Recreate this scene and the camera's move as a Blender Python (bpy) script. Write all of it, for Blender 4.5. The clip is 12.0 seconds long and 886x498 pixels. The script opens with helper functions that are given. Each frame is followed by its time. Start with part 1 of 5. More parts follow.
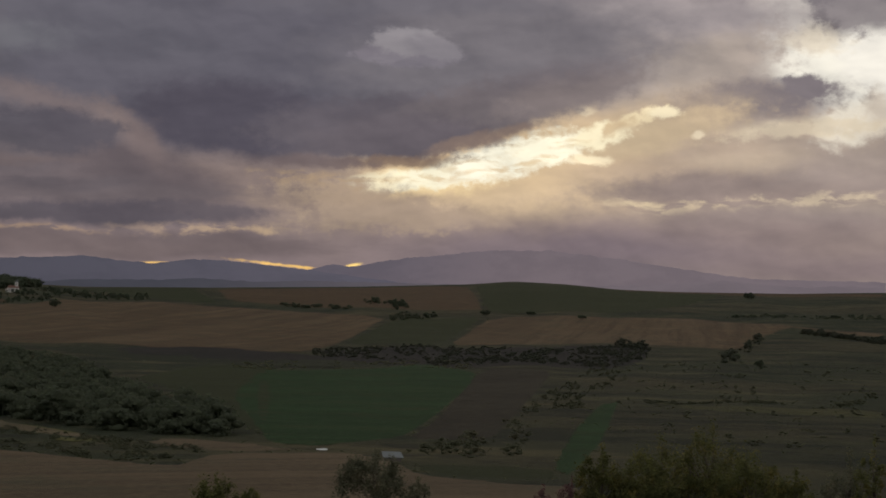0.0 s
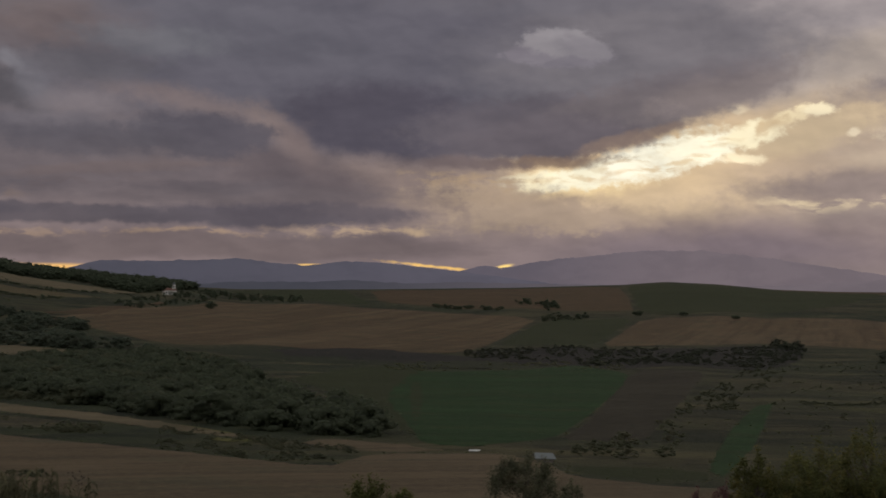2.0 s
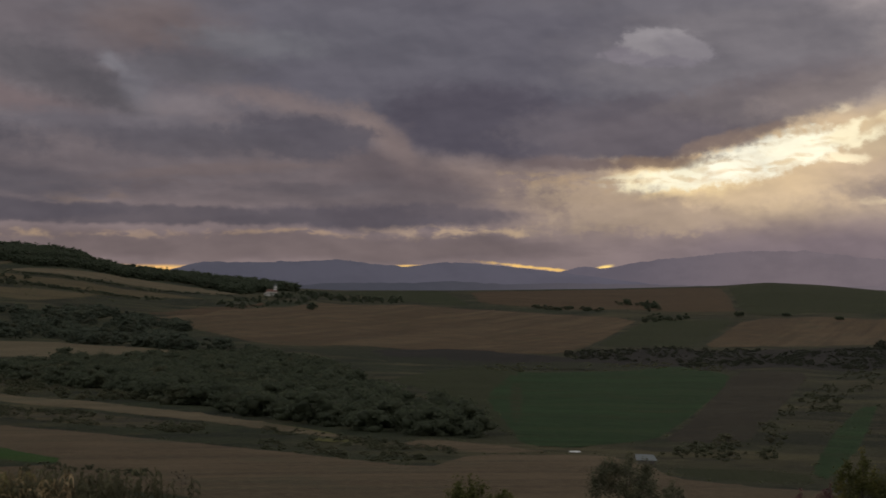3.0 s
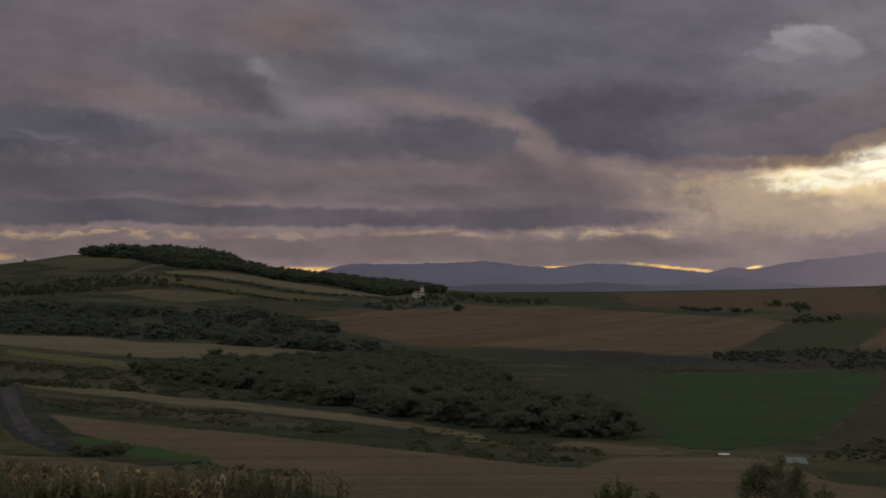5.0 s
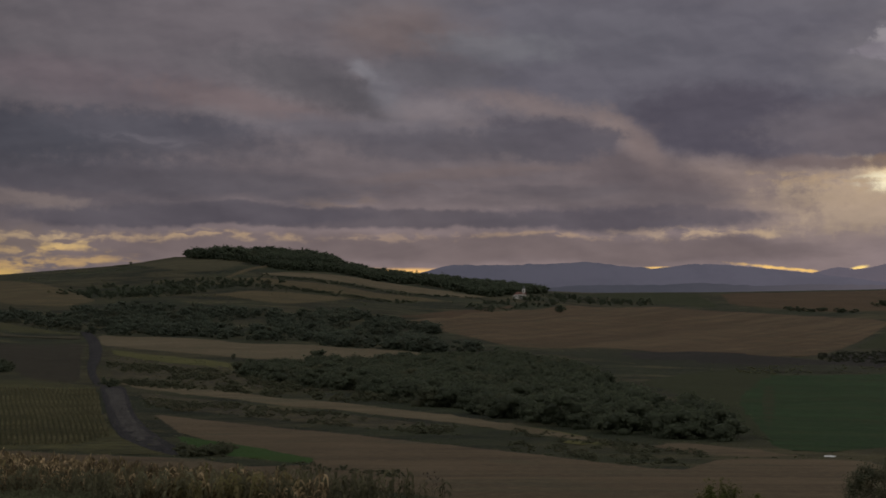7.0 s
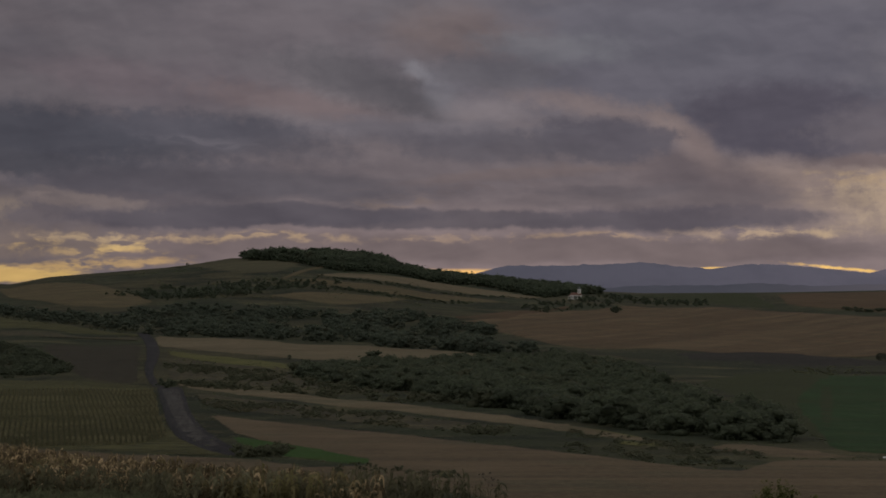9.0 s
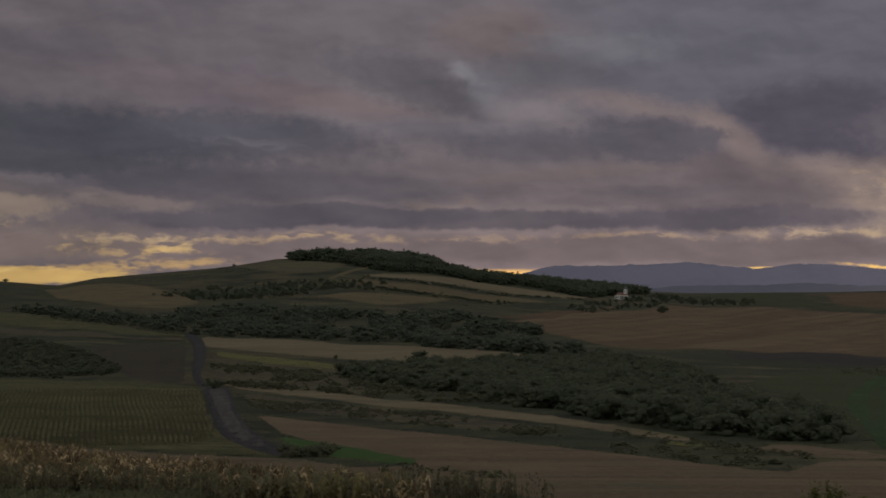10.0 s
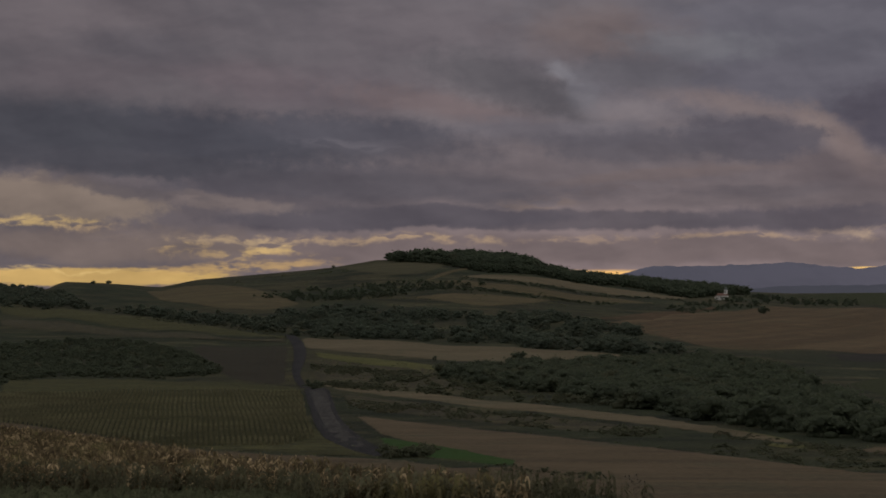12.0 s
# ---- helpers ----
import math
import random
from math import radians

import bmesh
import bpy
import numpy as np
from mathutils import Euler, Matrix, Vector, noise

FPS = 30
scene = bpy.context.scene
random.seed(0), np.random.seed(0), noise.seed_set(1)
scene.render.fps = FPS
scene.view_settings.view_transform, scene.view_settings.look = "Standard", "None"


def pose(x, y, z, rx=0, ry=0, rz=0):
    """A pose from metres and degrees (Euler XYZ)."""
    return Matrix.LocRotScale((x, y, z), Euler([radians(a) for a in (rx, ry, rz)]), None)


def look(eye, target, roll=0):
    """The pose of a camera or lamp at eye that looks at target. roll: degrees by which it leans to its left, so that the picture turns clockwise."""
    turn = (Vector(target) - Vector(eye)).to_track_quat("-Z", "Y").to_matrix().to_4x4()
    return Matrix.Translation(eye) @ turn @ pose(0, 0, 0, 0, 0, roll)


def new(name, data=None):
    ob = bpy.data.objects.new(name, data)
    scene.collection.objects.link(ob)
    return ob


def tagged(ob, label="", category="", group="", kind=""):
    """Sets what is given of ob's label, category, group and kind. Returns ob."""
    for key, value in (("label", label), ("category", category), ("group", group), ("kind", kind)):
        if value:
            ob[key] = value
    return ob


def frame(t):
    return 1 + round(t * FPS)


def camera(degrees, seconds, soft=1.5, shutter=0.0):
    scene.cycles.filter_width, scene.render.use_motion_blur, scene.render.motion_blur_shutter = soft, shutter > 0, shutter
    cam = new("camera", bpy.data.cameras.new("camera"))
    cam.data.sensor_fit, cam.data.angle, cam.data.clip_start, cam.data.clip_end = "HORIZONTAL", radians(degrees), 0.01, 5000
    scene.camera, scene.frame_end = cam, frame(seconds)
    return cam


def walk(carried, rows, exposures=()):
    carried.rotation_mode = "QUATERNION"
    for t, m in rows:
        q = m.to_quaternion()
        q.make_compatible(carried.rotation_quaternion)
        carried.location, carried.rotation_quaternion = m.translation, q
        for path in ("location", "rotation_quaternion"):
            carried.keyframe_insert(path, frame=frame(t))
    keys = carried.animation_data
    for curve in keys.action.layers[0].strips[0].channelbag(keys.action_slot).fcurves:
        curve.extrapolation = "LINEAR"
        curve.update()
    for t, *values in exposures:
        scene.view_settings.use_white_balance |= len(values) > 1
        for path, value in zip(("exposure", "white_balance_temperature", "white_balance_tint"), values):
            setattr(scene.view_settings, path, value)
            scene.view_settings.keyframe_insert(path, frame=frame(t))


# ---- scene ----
# The camera stands on a tripod on a hillside and pans to the left.
cam = camera(28.4, 12.0, soft=1.7, shutter=0.5)
EYE = 1.7
# seconds, degrees turned to the left, degrees up, degrees of lean to the left
TURNS = [
    (0.0, 0.000, 1.255, 1.055), (0.5, 0.585, 1.237, 0.995), (1.0, 1.631, 1.226, 0.936), (1.5, 3.622, 1.213, 0.862),
    (2.0, 4.940, 1.212, 0.784), (2.5, 6.577, 1.206, 0.747), (3.0, 8.202, 1.201, 0.715), (3.2, 8.690, 1.201, 0.697), (5.0, 12.985, 1.196, 0.535),
    (5.5, 13.996, 1.202, 0.478), (6.0, 14.995, 1.199, 0.451), (6.5, 15.760, 1.200, 0.424), (8.5, 17.564, 1.215, 0.340),
    (9.0, 18.108, 1.217, 0.300), (9.5, 18.663, 1.213, 0.252), (10.0, 19.608, 1.220, 0.205), (10.5, 20.549, 1.223, 0.176),
    (11.0, 21.361, 1.225, 0.150), (11.5, 22.162, 1.235, 0.105), (12.0, 22.830, 1.242, 0.079),
]
walk(cam, [(t, pose(0, 0, EYE, 0, 0, turn) @ pose(0, 0, 0, 90 + up) @ pose(0, 0, 0, 0, 0, lean))
           for t, turn, up, lean in TURNS])

# ---------------------------------------------------------------- light: an overcast evening sky, the sun behind cloud
sun = new("sun", bpy.data.lights.new("sun", "SUN"))
sun.data.energy, sun.data.angle, sun.data.color = 0.12, radians(14), (1.0, 0.82, 0.62)
sun.matrix_world = look((0, 0, 60), (-6, -100, 46))


def srgb(r, g, b):
    """Linear colour from the everyday 0-255 values."""
    return tuple(((c / 255 + 0.055) / 1.055) ** 2.4 if c > 10.3 else c / 3294.6 for c in (r, g, b))


class Nodes:
    """A short way to write node trees."""

    def on(self, tree):
        self.tree = tree
        tree.nodes.clear()
        return self

    def add(self, kind, sockets=None):
        node = self.tree.nodes.new(kind)
        for key, value in (sockets or {}).items():
            self.plug(node.inputs[key], value)
        return node

    def plug(self, socket, value):
        if isinstance(value, bpy.types.NodeSocket):
            self.tree.links.new(value, socket)
        elif isinstance(value, bpy.types.Node):
            self.tree.links.new(value.outputs[0], socket)
        else:
            if socket.type == "RGBA" and len(value) == 3:
                value = (*value, 1)
            socket.default_value = value

    def math(self, op, a, b=0.0, c=0.0):
        node = self.add("ShaderNodeMath", {0: a, 1: b, 2: c})
        node.operation = op
        return node.outputs[0]

    def vec(self, op, a, b=(0, 0, 0), out=0):
        node = self.add("ShaderNodeVectorMath", {0: a, 1: b})
        node.operation = op
        return node.outputs[out]

    def noise(self, vector, scale, detail=4.0, rough=0.55, out="Fac"):
        return self.add("ShaderNodeTexNoise", {"Vector": vector, "Scale": scale, "Detail": detail, "Roughness": rough}).outputs[out]

    def span(self, value, a, b, c=0.0, d=1.0):
        node = self.add("ShaderNodeMapRange", {"Value": value, "From Min": a, "From Max": b, "To Min": c, "To Max": d})
        node.interpolation_type = "SMOOTHSTEP"
        return node.outputs[0]

    def place(self, vector, at=(0, 0, 0), turn=0.0, size=(1, 1, 1)):
        node = self.tree.nodes.new("ShaderNodeMapping")
        node.vector_type = "TEXTURE"
        for key, value in (("Vector", vector), ("Location", at), ("Rotation", (0, 0, radians(turn))), ("Scale", size)):
            self.plug(node.inputs[key], value)
        return node.outputs[0]

    def mix(self, fac, a, b, blend="MIX"):
        node = self.add("ShaderNodeMix")
        node.data_type, node.blend_type = "RGBA", blend
        self.plug(node.inputs[0], fac), self.plug(node.inputs[6], a), self.plug(node.inputs[7], b)
        return node.outputs[2]


world = bpy.data.worlds.new("world")
scene.world = world
world.use_nodes = True
S = Nodes().on(world.node_tree)
way = S.add("ShaderNodeTexCoord").outputs["Generated"]
axis = S.add("ShaderNodeSeparateXYZ", {0: way})
bearing = S.math("MULTIPLY", S.math("ARCTAN2", axis.outputs[0], axis.outputs[1]), 57.2958)
height_angle = S.math("MULTIPLY", S.math("ARCSINE", axis.outputs[2]), 57.2958)
sky_at = S.add("ShaderNodeCombineXYZ", {0: bearing, 1: height_angle, 2: 0.0}).outputs[0]


def drifted(stretch, scale, amount, detail, at):
    """Sky coordinates pushed about by turbulence, so that cloud edges billow."""
    n = S.noise(S.vec("MULTIPLY", at, stretch), scale, detail, 0.6, "Color")
    n = S.add("ShaderNodeSeparateColor", {0: n})
    n = S.add("ShaderNodeCombineXYZ", {0: n.outputs[0], 1: n.outputs[1], 2: 0.5}).outputs[0]
    return S.vec("ADD", at, S.vec("MULTIPLY", S.vec("SUBTRACT", n, (0.5, 0.5, 0.5)), amount))


soft_air = drifted((0.7, 1.0, 1), 0.40, (1.7, 1.0, 0), 4.0, sky_at)
crisp_air = drifted((0.9, 1.1, 1), 1.3, (0.75, 0.55, 0), 7.0, soft_air)
fine_air = drifted((1.0, 1.6, 1), 2.2, (0.5, 0.13, 0), 6.0, sky_at)
puff = S.noise(S.vec("MULTIPLY", sky_at, (1.0, 1.25, 1)), 2.0, 9.0, 0.62)
breaks = S.noise(S.vec("MULTIPLY", soft_air, (0.6, 2.2, 1)), 2.0, 4.0, 0.5)
fleck = S.noise(S.vec("MULTIPLY", sky_at, (1.0, 5.0, 1)), 1.3, 7.0, 0.62)
rag = S.noise(S.vec("MULTIPLY", sky_at, (0.8, 1.3, 1)), 0.9, 9.0, 0.58)
streak = S.noise(S.vec("MULTIPLY", sky_at, (0.45, 2.4, 1)), 1.1, 7.0, 0.6)

# clear air high above, and the grey cloud deck that covers nearly all of it
clear = S.add("ShaderNodeTexSky")
clear.sky_type, clear.sun_disc, clear.sun_elevation, clear.sun_rotation, clear.dust_density = "NISHITA", False, radians(7), radians(3), 3.0
clear_sky = S.mix(1.0, clear.outputs[0], (0.1, 0.1, 0.1), "MULTIPLY")
deck = S.mix(S.span(height_angle, 0.0, 9.0), srgb(130, 114, 114), srgb(108, 102, 107))
deck = S.mix(S.span(bearing, -20, -34, 0, 0.75), deck, srgb(89, 83, 88))
deck = S.mix(S.span(height_angle, 10, 38), deck, srgb(211, 209, 211))
behind = S.math("MULTIPLY", S.span(S.math("ABSOLUTE", S.math("ADD", bearing, 12.0)), 45, 110), S.span(height_angle, 0, 12))
deck = S.mix(behind, deck, srgb(231, 228, 229))
SKY = S.mix(S.span(height_angle, 12, 60, 0.0, 0.25), deck, clear_sky)


def cloud(at, size, colour, amount=1.0, turn=0.0, soft=0.4, ragged=0.5, air=None, tex=None, broken=False):
    """One bank, wisp or gap of the cloud deck: bearing and height, half sizes in degrees, colour."""
    global SKY
    c, n = math.cos(radians(turn)), math.sin(radians(turn))
    off = S.vec("SUBTRACT", air or soft_air, (*at, 0))
    u = S.vec("DOT_PRODUCT", off, (c / size[0], n / size[0], 0), "Value")
    v = S.vec("DOT_PRODUCT", off, (-n / size[1], c / size[1], 0), "Value")
    d = S.math("SQRT", S.math("MULTIPLY_ADD", v, v, S.math("MULTIPLY", u, u)))
    d = S.math("MULTIPLY_ADD", S.math("SUBTRACT", rag if tex is None else tex, 0.5), ragged * 2, d)
    cover = S.span(d, 1 - soft, 1 + soft, amount, 0.0)
    if broken:
        cover = S.math("MULTIPLY", cover, S.span(breaks, 0.40, 0.58))
    SKY = S.mix(cover, SKY, srgb(*colour))


# the lit part under the gap
cloud((9.42, 3.98), (7.93, 3.51), (176, 158, 144), 1, 0, 0.6, 0.3)
cloud((3.96, 3.10), (6.09, 1.75), (191, 166, 143), 0.9, 5, 0.8, 0.3)
cloud((2.67, 2.98), (4.06, 1.01), (217, 189, 154), 0.8, -10, 0.8, 0.25)
cloud((10.33, 3.26), (5.54, 0.63), (152, 134, 129), 0.85, 3, 0.6, 0.6, None, puff)
cloud((8.16, 3.39), (2.95, 0.44), (142, 126, 121), 0.7, 4, 0.6, 0.6, None, puff)
cloud((12.98, 4.00), (2.58, 0.77), (160, 144, 137), 0.7, 0, 0.6, 0.7, None, puff)
cloud((9.95, 4.26), (1.66, 0.30), (190, 170, 150), 0.6, 4, 0.7, 0.9, None, puff)
cloud((7.08, 2.75), (1.57, 0.17), (232, 208, 170), 0.7225, -2, 0.85, 1.6, None, puff, broken=True)
cloud((9.44, 2.82), (1.11, 0.11), (224, 200, 166), 0.68, 2, 0.85, 1.8, None, puff, broken=True)
cloud((12.29, 2.97), (2.21, 0.17), (222, 200, 170), 0.68, 3, 0.85, 1.8, None, puff, broken=True)
cloud((10.34, 2.26), (5.54, 0.44), (146, 131, 128), 0.8, 0, 0.7, 0.4)
# dull mauve haze above the far range
cloud((8.55, 1.60), (7.93, 0.77), (142, 124, 121), 0.85, 0, 0.7, 0.2)
cloud((3.62, 1.19), (6.09, 0.85), (122, 108, 114), 0.9, 0, 0.7, 0.2)
cloud((13.02, 0.79), (4.43, 0.48), (128, 112, 113), 0.85, 0, 0.8, 0.2)
# bright sky beyond the bank's upper edge
cloud((10.61, 8.85), (1.11, 1.11), (218, 208, 198), 0.95, -50, 0.4, 0.7, crisp_air, puff)
cloud((12.59, 6.96), (2.58, 1.18), (240, 232, 218), 1, -20, 0.3, 0.6, crisp_air, puff)
cloud((13.72, 7.57), (1.11, 1.11), (240, 232, 220), 1, 0, 0.4, 0.6, crisp_air, puff)
cloud((13.23, 5.47), (1.29, 0.65), (228, 216, 198), 0.95, 20, 0.4, 0.7, crisp_air, puff)
cloud((11.87, 8.13), (1.20, 0.37), (222, 206, 184), 0.75, -5, 0.5, 1, None, puff)
cloud((13.36, 8.96), (1.20, 0.66), (140, 131, 132), 0.95, 0, 0.4, 0.9, None, puff)
cloud((13.83, 5.97), (0.48, 0.55), (196, 180, 164), 0.7, 0, 0.5, 0.8, None, puff)
cloud((11.73, 5.22), (2.58, 0.28), (216, 198, 172), 0.75, 4, 0.5, 1.3, None, puff)
# the grey cloud between the bank and the bright sky
cloud((7.37, 7.88), (3.51, 2.03), (166, 153, 149), 0.95, 10, 0.45, 0.5, None, puff)
cloud((8.47, 7.34), (2.21, 1.01), (174, 159, 149), 0.85, 20, 0.5, 0.9, None, puff)
cloud((6.62, 9.05), (4.80, 0.74), (160, 149, 150), 0.8, 0, 0.6, 0.5)
cloud((9.75, 6.07), (2.95, 0.70), (132, 121, 122), 1, 4, 0.4, 0.6, None, puff)
cloud((11.62, 6.61), (0.92, 0.44), (130, 120, 123), 1, -10, 0.3, 0.7, None, puff)
cloud((8.67, 5.65), (1.48, 0.30), (156, 138, 126), 0.8, 0, 0.5, 0.9, None, puff)
# the gap itself, white gold
cloud((2.09, 4.41), (5.54, 1.03), (222, 192, 152), 0.85, 13, 0.7, 0.4)
cloud((6.13, 5.05), (3.32, 0.55), (206, 182, 150), 0.8, 10, 0.6, 0.8, None, puff)
cloud((-1.04, 3.38), (2.77, 0.52), (240, 210, 162), 0.95, 7, 0.4, 0.7, None, puff)
cloud((-1.69, 3.39), (1.75, 0.35), (255, 239, 202), 1, 3, 0.32, 0.8, None, puff)
cloud((0.07, 3.75), (1.75, 0.44), (255, 244, 214), 1, 12, 0.32, 0.8, None, puff)
cloud((1.91, 4.26), (1.85, 0.61), (255, 246, 222), 1, 14, 0.32, 0.8, None, puff)
cloud((3.38, 4.65), (1.29, 0.55), (255, 245, 218), 1, 16, 0.35, 1.1, None, puff)
cloud((5.03, 5.08), (1.01, 0.37), (252, 236, 200), 1, 15, 0.35, 0.9, None, puff)
cloud((4.64, 4.26), (0.74, 0.18), (252, 232, 196), 0.95, 0, 0.4, 0.8, None, puff)
cloud((6.12, 5.67), (0.74, 0.20), (244, 222, 182), 0.9, 25, 0.4, 1.3, None, puff)
cloud((7.03, 5.88), (0.46, 0.17), (250, 232, 196), 0.9, 0, 0.4, 1, None, puff)
cloud((4.74, 5.95), (0.30, 0.17), (236, 214, 180), 0.8, 0, 0.5, 1, None, puff)
cloud((8.32, 5.07), (0.22, 0.15), (240, 220, 190), 0.8, 0, 0.5, 1, None, puff)
cloud((1.54, 3.89), (1.48, 0.15), (226, 196, 156), 0.595, 13, 0.85, 1.4, None, puff, broken=True)
cloud((5.67, 5.38), (0.55, 0.20), (206, 178, 142), 0.8, 30, 0.5, 1.4, None, puff)
# torn wisps across the gap
cloud((-2.43, 3.41), (0.63, 0.11), (196, 162, 118), 0.5, 4, 0.7, 1.4, None, puff, broken=True)
cloud((-0.86, 3.55), (1.11, 0.11), (214, 180, 134), 0.5, 8, 0.7, 1.4, None, puff, broken=True)
cloud((0.80, 4.06), (1.11, 0.13), (206, 174, 130), 0.5, 14, 0.7, 1.4, None, puff, broken=True)
cloud((2.65, 4.09), (1.11, 0.15), (216, 186, 144), 0.5, 14, 0.7, 1.4, None, puff, broken=True)
cloud((4.11, 4.85), (0.74, 0.13), (214, 184, 144), 0.5, 16, 0.7, 1.4, None, puff, broken=True)
cloud((3.19, 5.05), (1.48, 0.13), (190, 160, 124), 0.5, 14, 0.7, 1.3, None, puff, broken=True)
# broken cloud under the bank
cloud((-5.28, 3.10), (3.51, 0.96), (136, 119, 114), 0.95, -8, 0.6, 0.6, None, puff)
cloud((-2.87, 2.66), (2.40, 0.55), (174, 151, 130), 0.9, -8, 0.6, 1.5, None, puff)
cloud((-4.18, 3.37), (1.48, 0.20), (172, 146, 118), 0.6375, -4, 0.85, 1.4, None, puff, broken=True)
cloud((-5.82, 2.72), (1.29, 0.22), (142, 124, 115), 0.7, -6, 0.6, 1.4, None, puff)
cloud((-1.57, 2.26), (2.95, 0.41), (172, 150, 132), 0.8, 0, 0.6, 1.2, None, puff)
cloud((-4.15, 1.89), (2.58, 0.18), (158, 138, 122), 0.595, 0, 0.85, 1.6, None, puff, broken=True)
cloud((-9.83, 3.59), (2.77, 0.77), (101, 90, 93), 0.95, -15, 0.6, 0.6)
cloud((-11.07, 2.86), (4.24, 0.37), (104, 94, 97), 0.8, 0, 0.6, 0.8, None, streak)
# the great dark bank over the gap, its grey upper side and ragged lower edge
cloud((-8.11, 7.32), (10.70, 2.40), (98, 94, 103), 1, -3, 0.3, 0.3)
cloud((1.85, 7.66), (5.35, 1.75), (117, 111, 116), 0.95, 5, 0.45, 0.4)
cloud((-6.79, 5.36), (3.69, 1.29), (84, 79, 89), 1, -4, 0.3, 0.3, None, puff)
cloud((-2.74, 5.24), (3.51, 0.89), (99, 92, 99), 1, 4, 0.3, 0.45, None, puff)
cloud((1.14, 5.72), (3.41, 0.89), (112, 103, 106), 0.97, 14, 0.35, 0.5, None, puff)
cloud((4.09, 6.50), (2.40, 0.63), (130, 118, 117), 0.9, 14, 0.4, 0.6, None, puff)
cloud((-1.62, 4.83), (2.95, 0.70), (101, 93, 99), 1, 3, 0.35, 0.5, None, puff)
cloud((-1.61, 4.09), (2.21, 0.20), (130, 108, 94), 0.85, 3, 0.5, 0.9, None, puff)
cloud((1.16, 4.88), (1.66, 0.22), (134, 114, 104), 0.8, 16, 0.5, 0.9, None, puff)
cloud((-4.19, 3.99), (1.66, 0.22), (112, 98, 98), 0.85, 0, 0.5, 0.7, None, puff)
cloud((-12.26, 8.22), (4.43, 1.11), (100, 97, 105), 0.5, -4, 0.6, 0.5)
cloud((-1.33, 9.19), (4.06, 0.33), (106, 102, 110), 0.6, 0, 0.7, 0.5)
cloud((3.52, 7.04), (2.21, 0.37), (112, 103, 107), 0.6, 10, 0.7, 0.8, None, puff)
# the small pale cloud
cloud((-1.16, 7.57), (1.70, 0.41), (127, 120, 127), 1, 0, 0.2, 0.5, fine_air, puff)
cloud((-1.27, 7.99), (1.18, 0.44), (143, 136, 140), 1, 0, 0.2, 0.55, fine_air, puff)
cloud((-0.34, 7.79), (0.89, 0.37), (138, 131, 136), 1, -12, 0.25, 0.55, fine_air, puff)
cloud((-2.60, 7.63), (0.44, 0.17), (118, 111, 119), 0.8, 10, 0.5, 1, fine_air, puff)
cloud((-1.17, 8.24), (1.01, 0.20), (150, 143, 147), 0.5, 0, 0.85, 0.8, fine_air, puff, broken=True)
cloud((-1.67, 7.27), (0.74, 0.17), (112, 106, 114), 0.595, -4, 0.85, 0.9, fine_air, puff, broken=True)
# pale arc of cloud west of the bank and the dark lumps under it
cloud((-13.09, 5.86), (2.58, 0.35), (128, 113, 112), 0.75, -11, 0.8, 0.8, None, puff)
cloud((-10.50, 5.16), (1.07, 0.41), (130, 114, 111), 0.8, -38, 0.75, 0.7, None, puff)
cloud((-9.53, 4.33), (0.89, 0.41), (122, 107, 106), 0.85, -52, 0.7, 0.5)
cloud((-12.89, 4.82), (2.40, 0.70), (87, 82, 90), 0.95, 0, 0.3, 0.5, None, puff)
cloud((-11.03, 5.00), (0.52, 0.37), (92, 86, 93), 0.8, 20, 0.4, 0.8, None, puff)
# high shelves to the west
cloud((-23.96, 8.40), (4.43, 1.11), (105, 97, 102), 0.85, 0, 0.7, 0.5)
cloud((-17.53, 8.27), (2.40, 0.92), (113, 99, 98), 0.75, -5, 0.7, 0.7)
cloud((-14.57, 7.85), (2.21, 0.48), (108, 106, 112), 0.75, -4, 0.6, 0.8, None, puff)
cloud((-16.60, 7.01), (2.21, 0.55), (95, 91, 97), 0.85, -4, 0.5, 0.7, None, puff)
cloud((-26.62, 6.34), (3.32, 0.74), (102, 93, 99), 0.7, 0, 0.7, 0.7)
cloud((-23.02, 5.93), (3.14, 0.41), (113, 99, 101), 0.8, -8, 0.6, 0.8, None, puff)
cloud((-20.84, 6.67), (2.58, 0.74), (89, 85, 90), 0.8, -15, 0.6, 0.6, None, puff)
cloud((-19.18, 6.11), (1.01, 0.41), (87, 83, 88), 0.7, -30, 0.6, 0.7, None, puff)
cloud((-19.04, 7.10), (0.48, 0.28), (130, 126, 132), 0.65, -35, 0.7, 0.8, crisp_air)
cloud((-18.35, 6.34), (0.48, 0.74), (112, 109, 116), 0.6, 25, 0.8, 0.7)
cloud((-16.77, 5.81), (1.29, 0.33), (122, 113, 117), 0.7, -3, 0.7, 0.9, None, puff)
cloud((-19.17, 5.09), (4.06, 0.44), (104, 99, 106), 0.75, 0, 0.6, 0.8, None, streak)
cloud((-16.58, 4.60), (2.95, 0.52), (93, 88, 95), 0.9, -3, 0.45, 0.6, None, puff)
cloud((-25.71, 4.71), (4.24, 0.77), (83, 80, 88), 0.9, -4, 0.5, 0.55, None, puff)
cloud((-28.18, 3.42), (3.69, 0.70), (80, 77, 85), 0.9, 0, 0.5, 0.6, None, puff)
cloud((-23.35, 3.19), (4.98, 0.48), (87, 82, 89), 0.88, 0, 0.5, 0.7, None, streak)
cloud((-16.20, 3.65), (3.14, 0.18), (126, 108, 104), 0.8, 4, 0.6, 1.1, None, streak)
